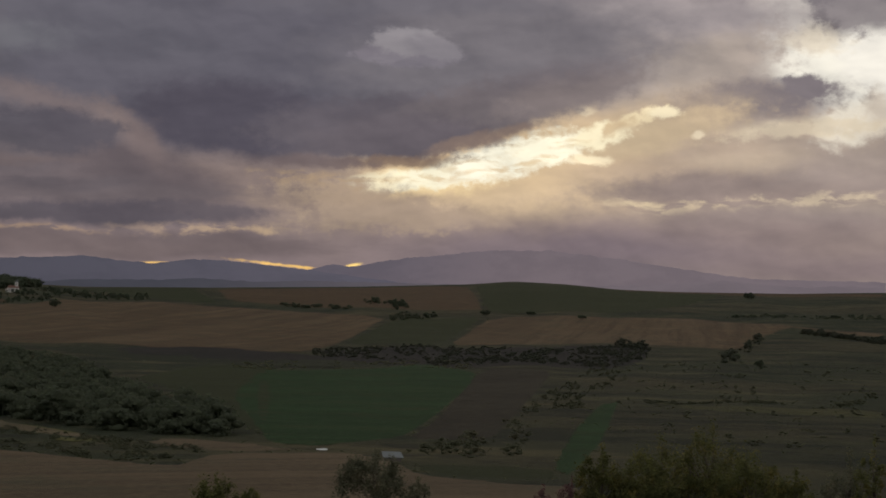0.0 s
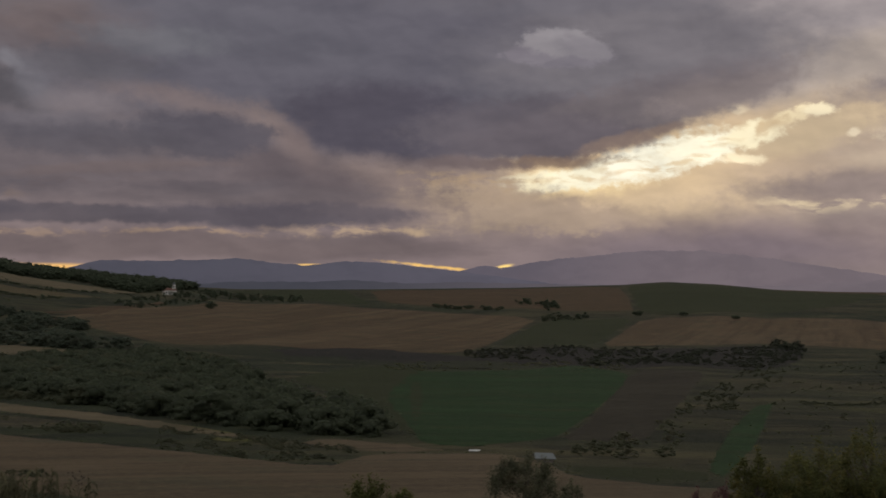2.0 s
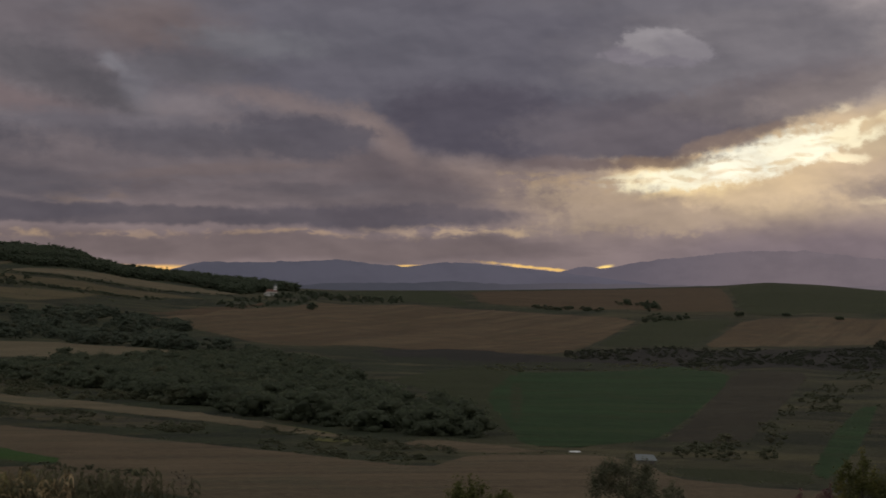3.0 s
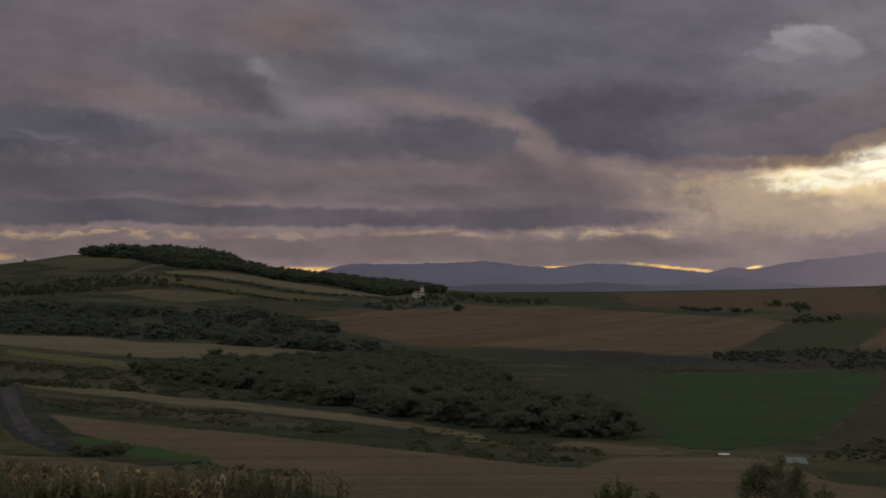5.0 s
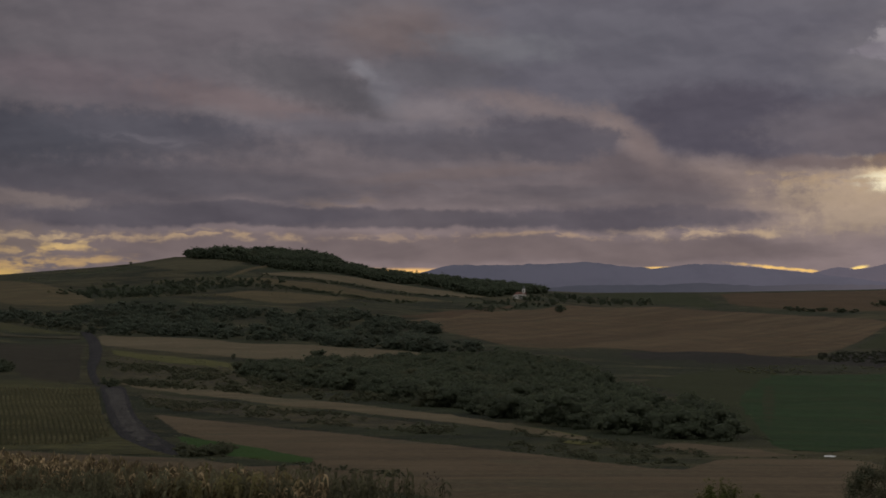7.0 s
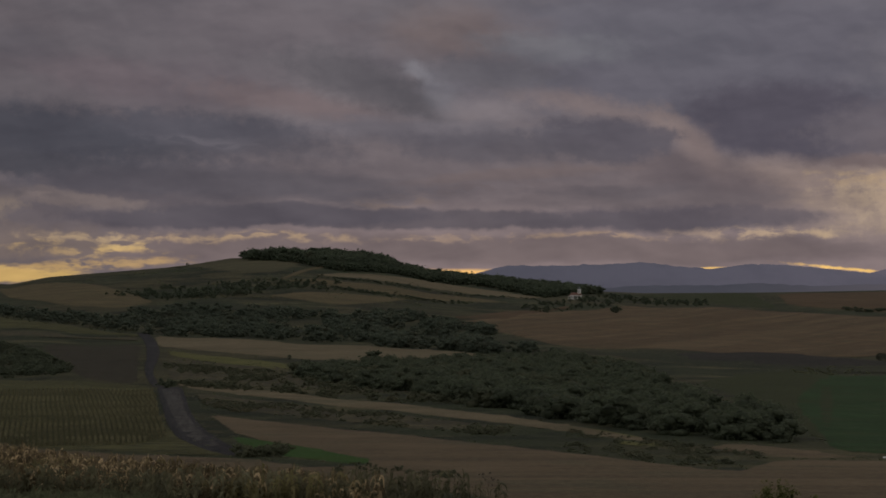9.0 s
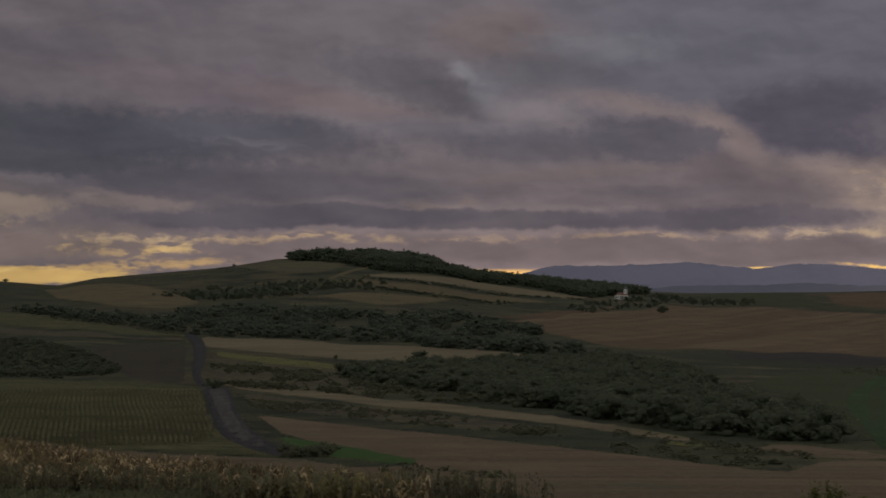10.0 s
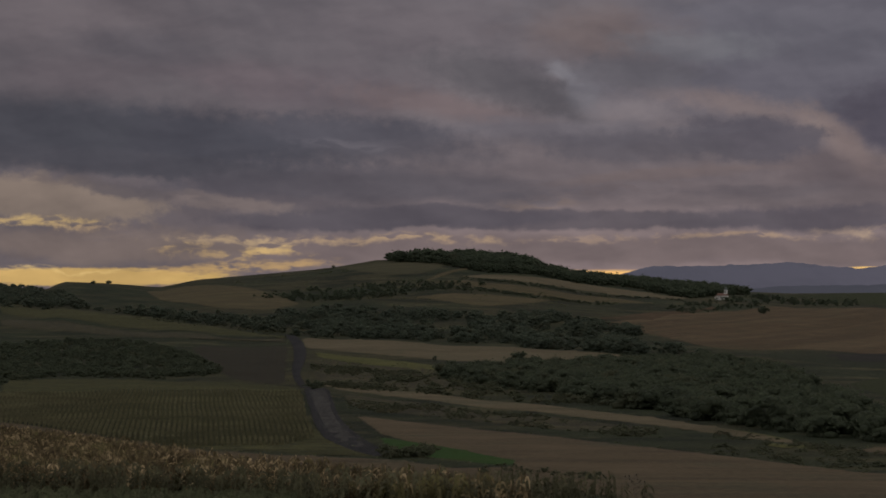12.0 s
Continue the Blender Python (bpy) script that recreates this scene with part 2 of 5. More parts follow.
cloud((-17.67, 3.23), (2.40, 0.17), (116, 101, 100), 0.6375, 3, 0.85, 1.1, None, streak, broken=True)
cloud((-19.88, 2.74), (1.11, 0.18), (138, 117, 105), 0.68, 2, 0.85, 1.2, None, puff, broken=True)
cloud((-12.31, 3.18), (2.21, 0.22), (100, 91, 95), 0.8, 2, 0.6, 0.9, None, streak)
cloud((-27.64, 2.68), (2.21, 0.20), (102, 92, 96), 0.7, -5, 0.6, 1, None, puff)
cloud((-36.03, 8.55), (4.43, 0.92), (107, 98, 102), 0.75, 0, 0.7, 0.6)
cloud((-29.37, 6.83), (2.40, 0.59), (106, 95, 100), 0.75, -6, 0.6, 0.8, None, puff)
cloud((-34.78, 6.81), (2.21, 0.66), (99, 90, 95), 0.65, 0, 0.7, 0.8)
cloud((-32.64, 7.67), (2.03, 0.48), (90, 85, 91), 0.6, -6, 0.6, 0.8, None, puff)
cloud((-31.73, 4.79), (6.27, 0.92), (72, 71, 79), 0.95, -2, 0.45, 0.5, None, puff)
cloud((-35.83, 4.99), (3.14, 1.11), (71, 70, 77), 0.92, 0, 0.5, 0.5)
cloud((-26.05, 4.98), (2.77, 0.55), (85, 82, 90), 0.8, -8, 0.5, 0.7, None, puff)
cloud((-32.08, 3.86), (5.35, 0.37), (74, 72, 79), 0.92, -4, 0.4, 0.6, None, puff)
cloud((-26.79, 3.32), (3.87, 0.37), (84, 80, 87), 0.9, -3, 0.4, 0.6, None, puff)
cloud((-25.31, 4.54), (2.03, 0.18), (104, 99, 106), 0.51, -6, 0.85, 1, None, streak, broken=True)
# the long dark shelf above the horizon
cloud((-19.15, 3.58), (7.75, 1.01), (96, 89, 94), 0.55, 0, 0.7, 0.5)
cloud((-11.24, 2.24), (4.61, 0.37), (90, 83, 90), 0.95, 0, 0.4, 0.5, None, puff)
cloud((-7.46, 2.35), (1.85, 0.20), (99, 90, 95), 0.85, 0, 0.5, 0.8, None, puff)
cloud((-20.24, 2.22), (7.93, 0.35), (90, 83, 89), 0.88, 0, 0.22, 0.3, None, puff)
cloud((-24.39, 2.22), (5.72, 0.37), (86, 80, 87), 0.92, 1, 0.22, 0.3, None, puff)
cloud((-26.58, 2.82), (4.80, 0.74), (88, 82, 88), 0.6, 0, 0.7, 0.6)
# below the shelf: paler air, broken gold lines, the yellow strip on the horizon
cloud((-11.04, 1.27), (7.38, 0.44), (111, 98, 99), 0.9, 0, 0.4, 0.35, None, streak)
cloud((-20.23, 1.24), (14.76, 0.44), (114, 100, 100), 0.92, 0, 0.35, 0.35, None, streak)
cloud((-35.47, 2.80), (3.51, 0.74), (128, 113, 104), 0.95, -5, 0.25, 0.5, None, puff)
cloud((-30.08, 2.67), (2.03, 0.24), (120, 107, 105), 0.85, -5, 0.5, 0.9, None, puff)
cloud((-33.25, 3.13), (1.66, 0.26), (90, 83, 87), 0.85, -10, 0.5, 1, None, puff)
cloud((-35.47, 3.45), (1.11, 0.17), (104, 93, 93), 0.6375, -4, 0.85, 1, None, puff, broken=True)
cloud((-31.18, 2.85), (1.11, 0.15), (96, 88, 91), 0.51, -8, 0.85, 1.2, None, puff, broken=True)
cloud((-33.51, 1.30), (5.17, 0.55), (116, 102, 98), 0.9, 0, 0.4, 0.5, None, puff)
cloud((-32.61, 1.74), (2.95, 0.20), (104, 93, 94), 0.51, 0, 0.85, 1, None, streak, broken=True)
cloud((-8.08, 1.81), (1.29, 0.15), (190, 162, 134), 0.68, 0, 0.85, 1.7, None, puff, broken=True)
cloud((-5.89, 1.80), (0.48, 0.13), (192, 164, 134), 0.75, 0, 0.7, 1.2, None, puff)
cloud((-13.34, 1.70), (2.03, 0.09), (180, 150, 122), 0.51, 0, 0.85, 1.7, None, puff, broken=True)
cloud((-10.07, 1.87), (0.83, 0.11), (164, 141, 126), 0.595, 0, 0.85, 1.7, None, puff, broken=True)
cloud((-24.60, 1.56), (3.14, 0.11), (186, 156, 122), 0.6375, 0, 0.85, 1.7, None, puff, broken=True)
cloud((-18.03, 1.60), (1.48, 0.09), (166, 140, 120), 0.51, 0, 0.85, 1.9, None, puff, broken=True)
cloud((-29.35, 1.52), (1.66, 0.15), (186, 158, 124), 0.6375, 0, 0.85, 1.7, None, puff, broken=True)
cloud((-35.99, 2.04), (1.66, 0.13), (194, 163, 114), 0.85, 0, 0.7, 1.4, None, puff, broken=True)
cloud((-34.40, 1.93), (0.92, 0.09), (176, 148, 118), 0.595, 0, 0.85, 1.6, None, puff, broken=True)
cloud((-29.17, 1.12), (1.48, 0.13), (206, 169, 110), 0.55, 3, 0.85, 2, None, puff, broken=True)
cloud((-28.43, 1.21), (0.74, 0.11), (224, 186, 122), 0.55, 2, 0.85, 1.6, fine_air, fleck, broken=True)
cloud((-30.08, 0.95), (0.92, 0.15), (150, 127, 106), 0.51, 0, 0.85, 1.2, None, puff, broken=True)
cloud((-31.17, 1.24), (0.74, 0.09), (190, 158, 112), 0.595, 3, 0.85, 1.8, None, puff, broken=True)
cloud((-34.39, 0.30), (4.61, 0.28), (200, 163, 101), 0.94, 0, 0.25, 0.5, fine_air, fleck)
cloud((-30.08, 0.60), (2.40, 0.15), (202, 163, 105), 0.7225, 3, 0.85, 1, fine_air, fleck, broken=True)
cloud((-35.10, 0.51), (2.40, 0.07), (228, 192, 126), 0.595, 0, 0.85, 1.5, None, puff, broken=True)
cloud((-27.70, 0.70), (1.11, 0.09), (190, 154, 108), 0.595, 6, 0.85, 1.2, fine_air, fleck, broken=True)
cloud((-17.74, 0.45), (1.4, 0.10), (238, 184, 112), 1.0, 0, 0.7, 0.6, sky_at)
cloud((-5.13, 0.62), (1.3, 0.042), (244, 194, 112), 0.9, -6, 0.8, 1.3, fine_air, puff)
cloud((-2.98, 0.64), (0.28, 0.06), (255, 214, 130), 1.0, 14, 0.6, 0.6, sky_at)
cloud((-9.26, 0.61), (0.5, 0.05), (250, 200, 120), 0.9, 0, 0.6, 0.8, sky_at)

# fine structure inside the clouds: billows with a lit upper side
roll = S.vec("MULTIPLY", drifted((0.6, 1.0, 1), 0.9, (0.7, 0.45, 0), 4.0, sky_at), (0.50, 1.0, 1))
mass = S.noise(roll, 0.75, 6.0, 0.45)
shade = S.noise(S.vec("ADD", roll, (0.07, 0.16, 0.0)), 0.75, 6.0, 0.45)
relief = S.math("SUBTRACT", mass, shade)
tone = S.math("MULTIPLY_ADD", relief, 0.60, S.span(mass, 0.30, 0.70, 0.91, 1.09))
SKY = S.mix(1.0, SKY, S.add("ShaderNodeCombineColor", {0: tone, 1: S.math("MULTIPLY_ADD", tone, 0.99, 0.03), 2: S.math("MULTIPLY_ADD", tone, 0.90, 0.125)}).outputs[0], "MULTIPLY")
SKY = S.mix(S.span(height_angle, -0.5, -6), SKY, srgb(60, 56, 50))
back = S.add("ShaderNodeBackground", {"Color": SKY, "Strength": 1.0})
S.add("ShaderNodeOutputWorld", {"Surface": back})


# ---------------------------------------------------------------- materials
def surface(name, build, rough=0.9, bump=0.0):
    """A rough material; build(N, at) gives its colour and, if any, its relief."""
    m = bpy.data.materials.new(name)
    m.use_nodes = True
    N = Nodes().on(m.node_tree)
    at = N.add("ShaderNodeTexCoord").outputs["Object"]
    colour, relief = build(N, at)
    shader = N.add("ShaderNodeBsdfPrincipled", {"Base Color": colour, "Roughness": rough})
    shader.inputs["Specular IOR Level"].default_value = 0.05
    if relief is not None and bump:
        N.plug(shader.inputs["Normal"], N.add("ShaderNodeBump", {"Strength": 1.0, "Distance": bump, "Height": relief}))
    N.add("ShaderNodeOutputMaterial", {"Surface": shader})
    return m


def grass_colour(N, at):
    big = N.noise(at, 0.005, 6.0, 0.62)
    mid = N.noise(N.vec("MULTIPLY", at, (0.55, 1.0, 1.0)), 0.030, 7.0, 0.66)
    small = N.noise(N.vec("MULTIPLY", at, (1.0, 0.6, 1.0)), 0.16, 6.0, 0.68)
    fine = N.noise(at, 1.6, 6.0, 0.72)
    c = N.mix(N.span(big, 0.42, 0.58), (0.0215, 0.0260, 0.0130), (0.0370, 0.0330, 0.0170))
    c = N.mix(N.span(mid, 0.50, 0.58, 0, 0.9), c, (0.0118, 0.0142, 0.0085))
    c = N.mix(N.span(mid, 0.45, 0.35, 0, 0.8), c, (0.0620, 0.0530, 0.0265))
    c = N.mix(N.span(small, 0.52, 0.64, 0, 0.75), c, (0.0126, 0.0143, 0.0101))
    c = N.mix(N.span(small, 0.43, 0.32, 0, 0.6), c, (0.0560, 0.0500, 0.0250))
    c = N.mix(N.span(fine, 0.5, 0.68, 0, 0.45), c, (0.0437, 0.0386, 0.0227))
    return c, fine


def field_material(name, main, other, turn, grain=1.0, contrast=1.0, worn=None):
    """Ploughed, mown or sown ground with streaks along the way it is worked (degrees from north, clockwise)."""
    def build(N, at):
        rows = N.noise(N.place(at, (0, 0, 0), -turn, (3.5 * grain, 150 * grain, 60)), 1.0, 5.0, 0.62)
        lanes = N.noise(N.place(at, (7, 3, 0), -turn, (22 * grain, 500 * grain, 200)), 1.0, 3.0, 0.5)
        blotch = N.noise(at, 0.010, 6.0, 0.62)
        patch = N.noise(at, 0.055, 6.0, 0.66)
        fine = N.noise(at, 1.5, 6.0, 0.72)
        dark, pale = tuple(v * 0.58 for v in main), tuple(v * 1.42 for v in other)
        c = N.mix(N.span(blotch, 0.36, 0.66), main, other)
        c = N.mix(N.span(lanes, 0.42, 0.66, 0.0, 0.55 * contrast), c, dark)
        c = N.mix(N.span(rows, 0.40, 0.66, 0.0, 0.65 * contrast), c, dark)
        c = N.mix(N.span(patch, 0.50, 0.70, 0.0, 0.55 * contrast), c, (main[1] * 0.72, main[1] * 0.80, main[2] * 0.80))
        c = N.mix(N.span(patch, 0.48, 0.30, 0.0, 0.40 * contrast), c, pale)
        c = N.mix(N.span(fine, 0.47, 0.66, 0.0, 0.6 * contrast), c, pale)
        if worn:
            c = N.mix(N.span(N.noise(at, 0.35, 6.0, 0.65), 0.5, 0.62, 0.0, 0.9), c, worn)
        # towards its rim the field gives way to rough grass in patches
        rim = N.add("ShaderNodeAttribute")
        rim.attribute_name = "inner"
        cover = N.math("MULTIPLY_ADD", N.math("SUBTRACT", N.noise(at, 0.16, 6.0, 0.65), 0.5), 1.6, rim.outputs["Fac"])
        c = N.mix(N.span(cover, 0.30, 0.80), grass_colour(N, at)[0], c)
        return c, N.math("ADD", fine, rows)
    return surface(name, build, 0.95, 0.25)


def leaf_material(name, dark, light, warm, warm_share=0.25, clump=0.25, pale=1.0):
    """Foliage whose leaves differ one from the next and from bush to bush, and let light through."""
    m = bpy.data.materials.new(name)
    m.use_nodes = True
    N = Nodes().on(m.node_tree)
    at = N.add("ShaderNodeTexCoord").outputs["Object"]
    one = N.add("ShaderNodeNewGeometry").outputs["Random Per Island"]
    bush = N.noise(at, clump, 3.0, 0.6)
    cell = N.add("ShaderNodeTexVoronoi", {"Vector": N.vec("MULTIPLY", at, (1, 1, 0.3)), "Scale": clump * 2.2})
    c = N.mix(N.math("POWER", one, pale), dark, light)
    c = N.mix(N.add("ShaderNodeSeparateColor", {0: cell.outputs["Color"]}).outputs[0], c, tuple(v * 0.85 for v in dark))
    c = N.mix(N.span(bush, 0.62 - warm_share * 0.5, 0.78 - warm_share * 0.3, 0.0, 0.75), c, warm)
    top = N.add("ShaderNodeBsdfPrincipled", {"Base Color": c, "Roughness": 0.65})
    top.inputs["Specular IOR Level"].default_value = 0.08
    thin = N.add("ShaderNodeBsdfTranslucent", {"Color": c})
    N.add("ShaderNodeOutputMaterial", {"Surface": N.add("ShaderNodeMixShader", {0: 0.6, 1: top, 2: thin})})
    return m


grass = surface("rough_grass", grass_colour, 0.95, 0.3)
tan_soil = field_material("tan_stubble", (0.0757, 0.0548, 0.0327), (0.0883, 0.0656, 0.0396), 60, 1.0, 0.95)
tan_pale = field_material("pale_stubble", (0.0863, 0.0671, 0.0390), (0.0981, 0.0777, 0.0465), 80)
brown_soil = field_material("brown_plough", (0.0650, 0.0427, 0.0228), (0.0776, 0.0537, 0.0310), 8, 2.0, 1.35)
brown_far = field_material("brown_far_field", (0.0539, 0.0344, 0.0187), (0.0616, 0.0399, 0.0222), 95, 1.5)
dull_earth = field_material("dark_fallow", (0.0218, 0.0188, 0.0130), (0.0275, 0.0242, 0.0159), 20, 1.0, 1.3, (0.036, 0.030, 0.018))
green_crop = field_material("green_winter_crop", (0.0125, 0.0299, 0.0094), (0.0155, 0.0341, 0.0110), 78, 1.6, 1.3)
green_dull = field_material("dull_green_meadow", (0.0193, 0.0241, 0.0093), (0.0238, 0.0273, 0.0110), 80, 1.4, 0.6)
green_lush = field_material("lush_green_strip", (0.0228, 0.0483, 0.0109), (0.0282, 0.0556, 0.0133), 100, 0.8, 0.6)
yellow_grass = field_material("yellow_dry_grass", (0.0632, 0.0615, 0.0207), (0.0740, 0.0690, 0.0246), 100, 0.6)
ochre_weeds = field_material("olive_weeds", (0.0464, 0.0436, 0.0179), (0.0564, 0.0515, 0.0213), 100, 0.5, 1.2, (0.0213, 0.0231, 0.0120))
dark_scrub_soil = field_material("dark_rough_verge", (0.0329, 0.0301, 0.0193), (0.0425, 0.0371, 0.0227), 100, 0.7, 1.3, (0.0675, 0.0543, 0.0252))
gravel = field_material("grey_gravel_track", (0.0360, 0.0323, 0.0292), (0.0505, 0.0457, 0.0413), -26, 0.25, 1.5, (0.026, 0.024, 0.022))
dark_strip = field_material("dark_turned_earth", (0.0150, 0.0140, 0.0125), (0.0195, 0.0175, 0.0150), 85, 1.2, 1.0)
valley_turf = field_material("dark_valley_turf", (0.0170, 0.0200, 0.0115), (0.0225, 0.0250, 0.0135), 85, 1.2, 1.0)
hill_grass = field_material("dry_hill_grass", (0.0450, 0.0410, 0.0225), (0.0550, 0.0485, 0.0260), 70, 1.4, 0.8)
hill_stubble = field_material("dull_hill_stubble", (0.062, 0.048, 0.025), (0.074, 0.058, 0.030), 80, 1.0, 1.0)
track_dark = field_material("dark_wet_track", (0.019, 0.0175, 0.018), (0.026, 0.024, 0.024), -26, 0.3, 1.2)
wood_leaf = leaf_material("wood_foliage", (0.0672, 0.0783, 0.0488), (0.0841, 0.0946, 0.0575), (0.0941, 0.0913, 0.0540), 0.2, 0.07)
far_leaf = leaf_material("far_wood_foliage", (0.0607, 0.0744, 0.0459), (0.0744, 0.0881, 0.0541), (0.0820, 0.0850, 0.0525), 0.2, 0.04)
hedge_leaf = leaf_material("hedge_foliage", (0.0549, 0.0608, 0.0410), (0.0668, 0.0723, 0.0471), (0.0719, 0.0665, 0.0471), 0.3, 0.08)
valley_leaf = leaf_material("valley_wood_foliage", (0.0655, 0.0781, 0.0550), (0.0876, 0.1000, 0.0671), (0.0953, 0.0968, 0.0636), 0.25, 0.05)
scrub_leaf = leaf_material("scrub_foliage", (0.0770, 0.0819, 0.0481), (0.0953, 0.0970, 0.0577), (0.1036, 0.0937, 0.0557), 0.25, 0.12)
near_leaf = leaf_material("bush_foliage", (0.0716, 0.0766, 0.0284), (0.1473, 0.1448, 0.0469), (0.2136, 0.1642, 0.0508), 0.25, 0.9)
dark_leaf = leaf_material("dark_tree_foliage", (0.084, 0.087, 0.053), (0.162, 0.152, 0.090), (0.197, 0.162, 0.098), 0.2, 0.9)
red_leaf = leaf_material("reddish_foliage", (0.121, 0.060, 0.060), (0.192, 0.111, 0.101), (0.151, 0.111, 0.071), 0.25, 1.2)
corn_leaf = leaf_material("dry_maize_leaf", (0.0700, 0.0520, 0.0260), (0.66, 0.49, 0.28), (0.1838, 0.1632, 0.0692), 0.25, 0.22, 2.0)
corn_green = leaf_material("green_maize_leaf", (0.0827, 0.0774, 0.0426), (0.1760, 0.1619, 0.0929), (0.1695, 0.1521, 0.0850), 0.3, 0.05)
weed_leaf = leaf_material("dark_weeds", (0.096, 0.102, 0.056), (0.13, 0.132, 0.072), (0.12, 0.108, 0.07), 0.3, 0.6)
bark = surface("bark", lambda N, at: (N.mix(N.noise(at, 9.0, 5.0), (0.050, 0.040, 0.030), (0.110, 0.090, 0.070)), N.noise(at, 20.0)), 0.9, 0.02)
plaster = surface("white_plaster", lambda N, at: (N.mix(N.span(N.noise(at, 0.5, 5.0), 0.4, 0.75), (0.4600, 0.4450, 0.4050), (0.3400, 0.3150, 0.2800)), None), 0.85)
roof_tile = surface("brown_roof_tiles", lambda N, at: (N.mix(N.noise(at, 1.5, 5.0), (0.095, 0.052, 0.040), (0.130, 0.075, 0.058)), None), 0.8)
tin = surface("weathered_tin", lambda N, at: (N.mix(N.noise(at, 1.2, 5.0), (0.0848, 0.0916, 0.0916), (0.1175, 0.1243, 0.1209)), None), 0.5)
dark_glass = surface("dark_window", lambda N, at: (N.mix(N.noise(at, 2.0), (0.03, 0.03, 0.035), (0.05, 0.05, 0.055)), None), 0.15)
white_sheet = surface("white_sheeting", lambda N, at: (N.mix(N.noise(at, 2.0), (0.3986, 0.3927, 0.3757), (0.4667, 0.4616, 0.4446)), None), 0.6)
old_wood = surface("weathered_boards", lambda N, at: (N.mix(N.noise(at, 3.0, 5.0), (0.085, 0.075, 0.065), (0.15, 0.13, 0.11)), None), 0.9)


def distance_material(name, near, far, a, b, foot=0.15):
    """Far mountains seen through miles of bright air: haze painted as a glowing colour."""
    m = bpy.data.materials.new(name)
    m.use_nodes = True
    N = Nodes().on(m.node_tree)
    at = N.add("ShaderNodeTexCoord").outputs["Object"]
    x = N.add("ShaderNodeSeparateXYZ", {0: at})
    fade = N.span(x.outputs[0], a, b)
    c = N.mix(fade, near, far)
    # paler towards the foot, where the painted haze thickens
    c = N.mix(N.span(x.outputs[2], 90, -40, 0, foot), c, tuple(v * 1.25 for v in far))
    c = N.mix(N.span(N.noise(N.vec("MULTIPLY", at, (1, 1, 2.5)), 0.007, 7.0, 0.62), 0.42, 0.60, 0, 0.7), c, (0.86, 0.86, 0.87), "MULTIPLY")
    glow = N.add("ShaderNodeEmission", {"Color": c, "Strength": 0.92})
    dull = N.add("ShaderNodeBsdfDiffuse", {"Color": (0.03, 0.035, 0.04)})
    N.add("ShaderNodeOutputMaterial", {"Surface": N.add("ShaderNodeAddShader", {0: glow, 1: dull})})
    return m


# ---------------------------------------------------------------- the lie of the land
# how far below eye level the ground lies, in degrees, by distance; and the height of the skyline by bearing
FALL_AT = [1, 12, 30, 75, 110, 170, 260, 420, 700, 900, 1150, 1500, 1900, 2300]
FALL = [-59.5, -16, -10, -8.0, -6.7, -5.55, -4.5, -3.5, -2.55, -2.05, -1.55, -1.0, -0.6, -0.3]
CREST_AT = [-180, -60, -37.0, -35.6, -35.1, -33.7, -32.0, -30.8, -28.1, -26.4, -24.9, -22.9, -20.7, -19.8, -18.5, -17.0, -13.4, -11.6, -7.4, -2.6, 0.9, 2.3, 4.0, 5.8, 7.7, 11.3, 14.2, 60, 180]
CREST = [0, 0, -0.02, -0.05, 0.22, 0.17, 0.04, 0.29, 0.53, 0.68, 0.94, 1.02, 0.91, 0.76, 0.43, 0.29, -0.06, -0.13, -0.08, 0.04, 0.18, 0.30, 0.24, 0.09, 0.05, 0.06, 0.15, 0, 0]


def smooth(v):
    v = np.clip(v, 0, 1)
    return v * v * (3 - 2 * v)


def softened(xs, ys, lo, hi, n, width):
    """A table read off smoothly: straight lines between the knots, with the corners rounded."""
    grid = np.linspace(lo, hi, n)
    line = np.interp(grid, xs, ys)
    k = np.hanning(width + 2)[1:-1]
    padded = np.pad(line, width // 2, mode="edge")
    return grid, np.convolve(padded, k / k.sum(), mode="valid")[:n]


FALL_GRID = softened(np.log(FALL_AT), FALL, 0, math.log(2300), 900, 61)
CREST_GRID = softened(CREST_AT, CREST, -180, 180, 7201, 9)


def ground(az, r):
    """Height of the ground at a bearing (degrees, clockwise) and a distance from the tripod."""
    az, r = np.asarray(az, float), np.maximum(np.asarray(r, float), 0.01)
    fall = np.interp(np.log(np.maximum(r, 1)), *FALL_GRID)
    crest = np.interp(az, *CREST_GRID)
    angle = fall + (crest + 0.3) * smooth((r - 1000) / 1300)
    angle = angle + (-0.55 - angle) * smooth((r - 2320) / 900)
    swell = 0.00035 * r * (np.sin(az * 1.9 + r * 0.004) + np.sin(az * 0.83 - r * 0.011 + 1.7)) * smooth((r - 120) / 300) * smooth((2300 - r) / 400)
    return np.where(r < 1, 0.0, EYE + r * np.tan(np.radians(angle)) + swell)


def spot(az, r, up=0.0):
    """World place on the ground."""
    a = math.radians(az)
    return Vector((r * math.sin(a), r * math.cos(a), float(ground(az, r)) + up))


def spots(az, r, up=0.0):
    a = np.radians(az)
    return np.stack([r * np.sin(a), r * np.cos(a), ground(az, r) + up], -1)


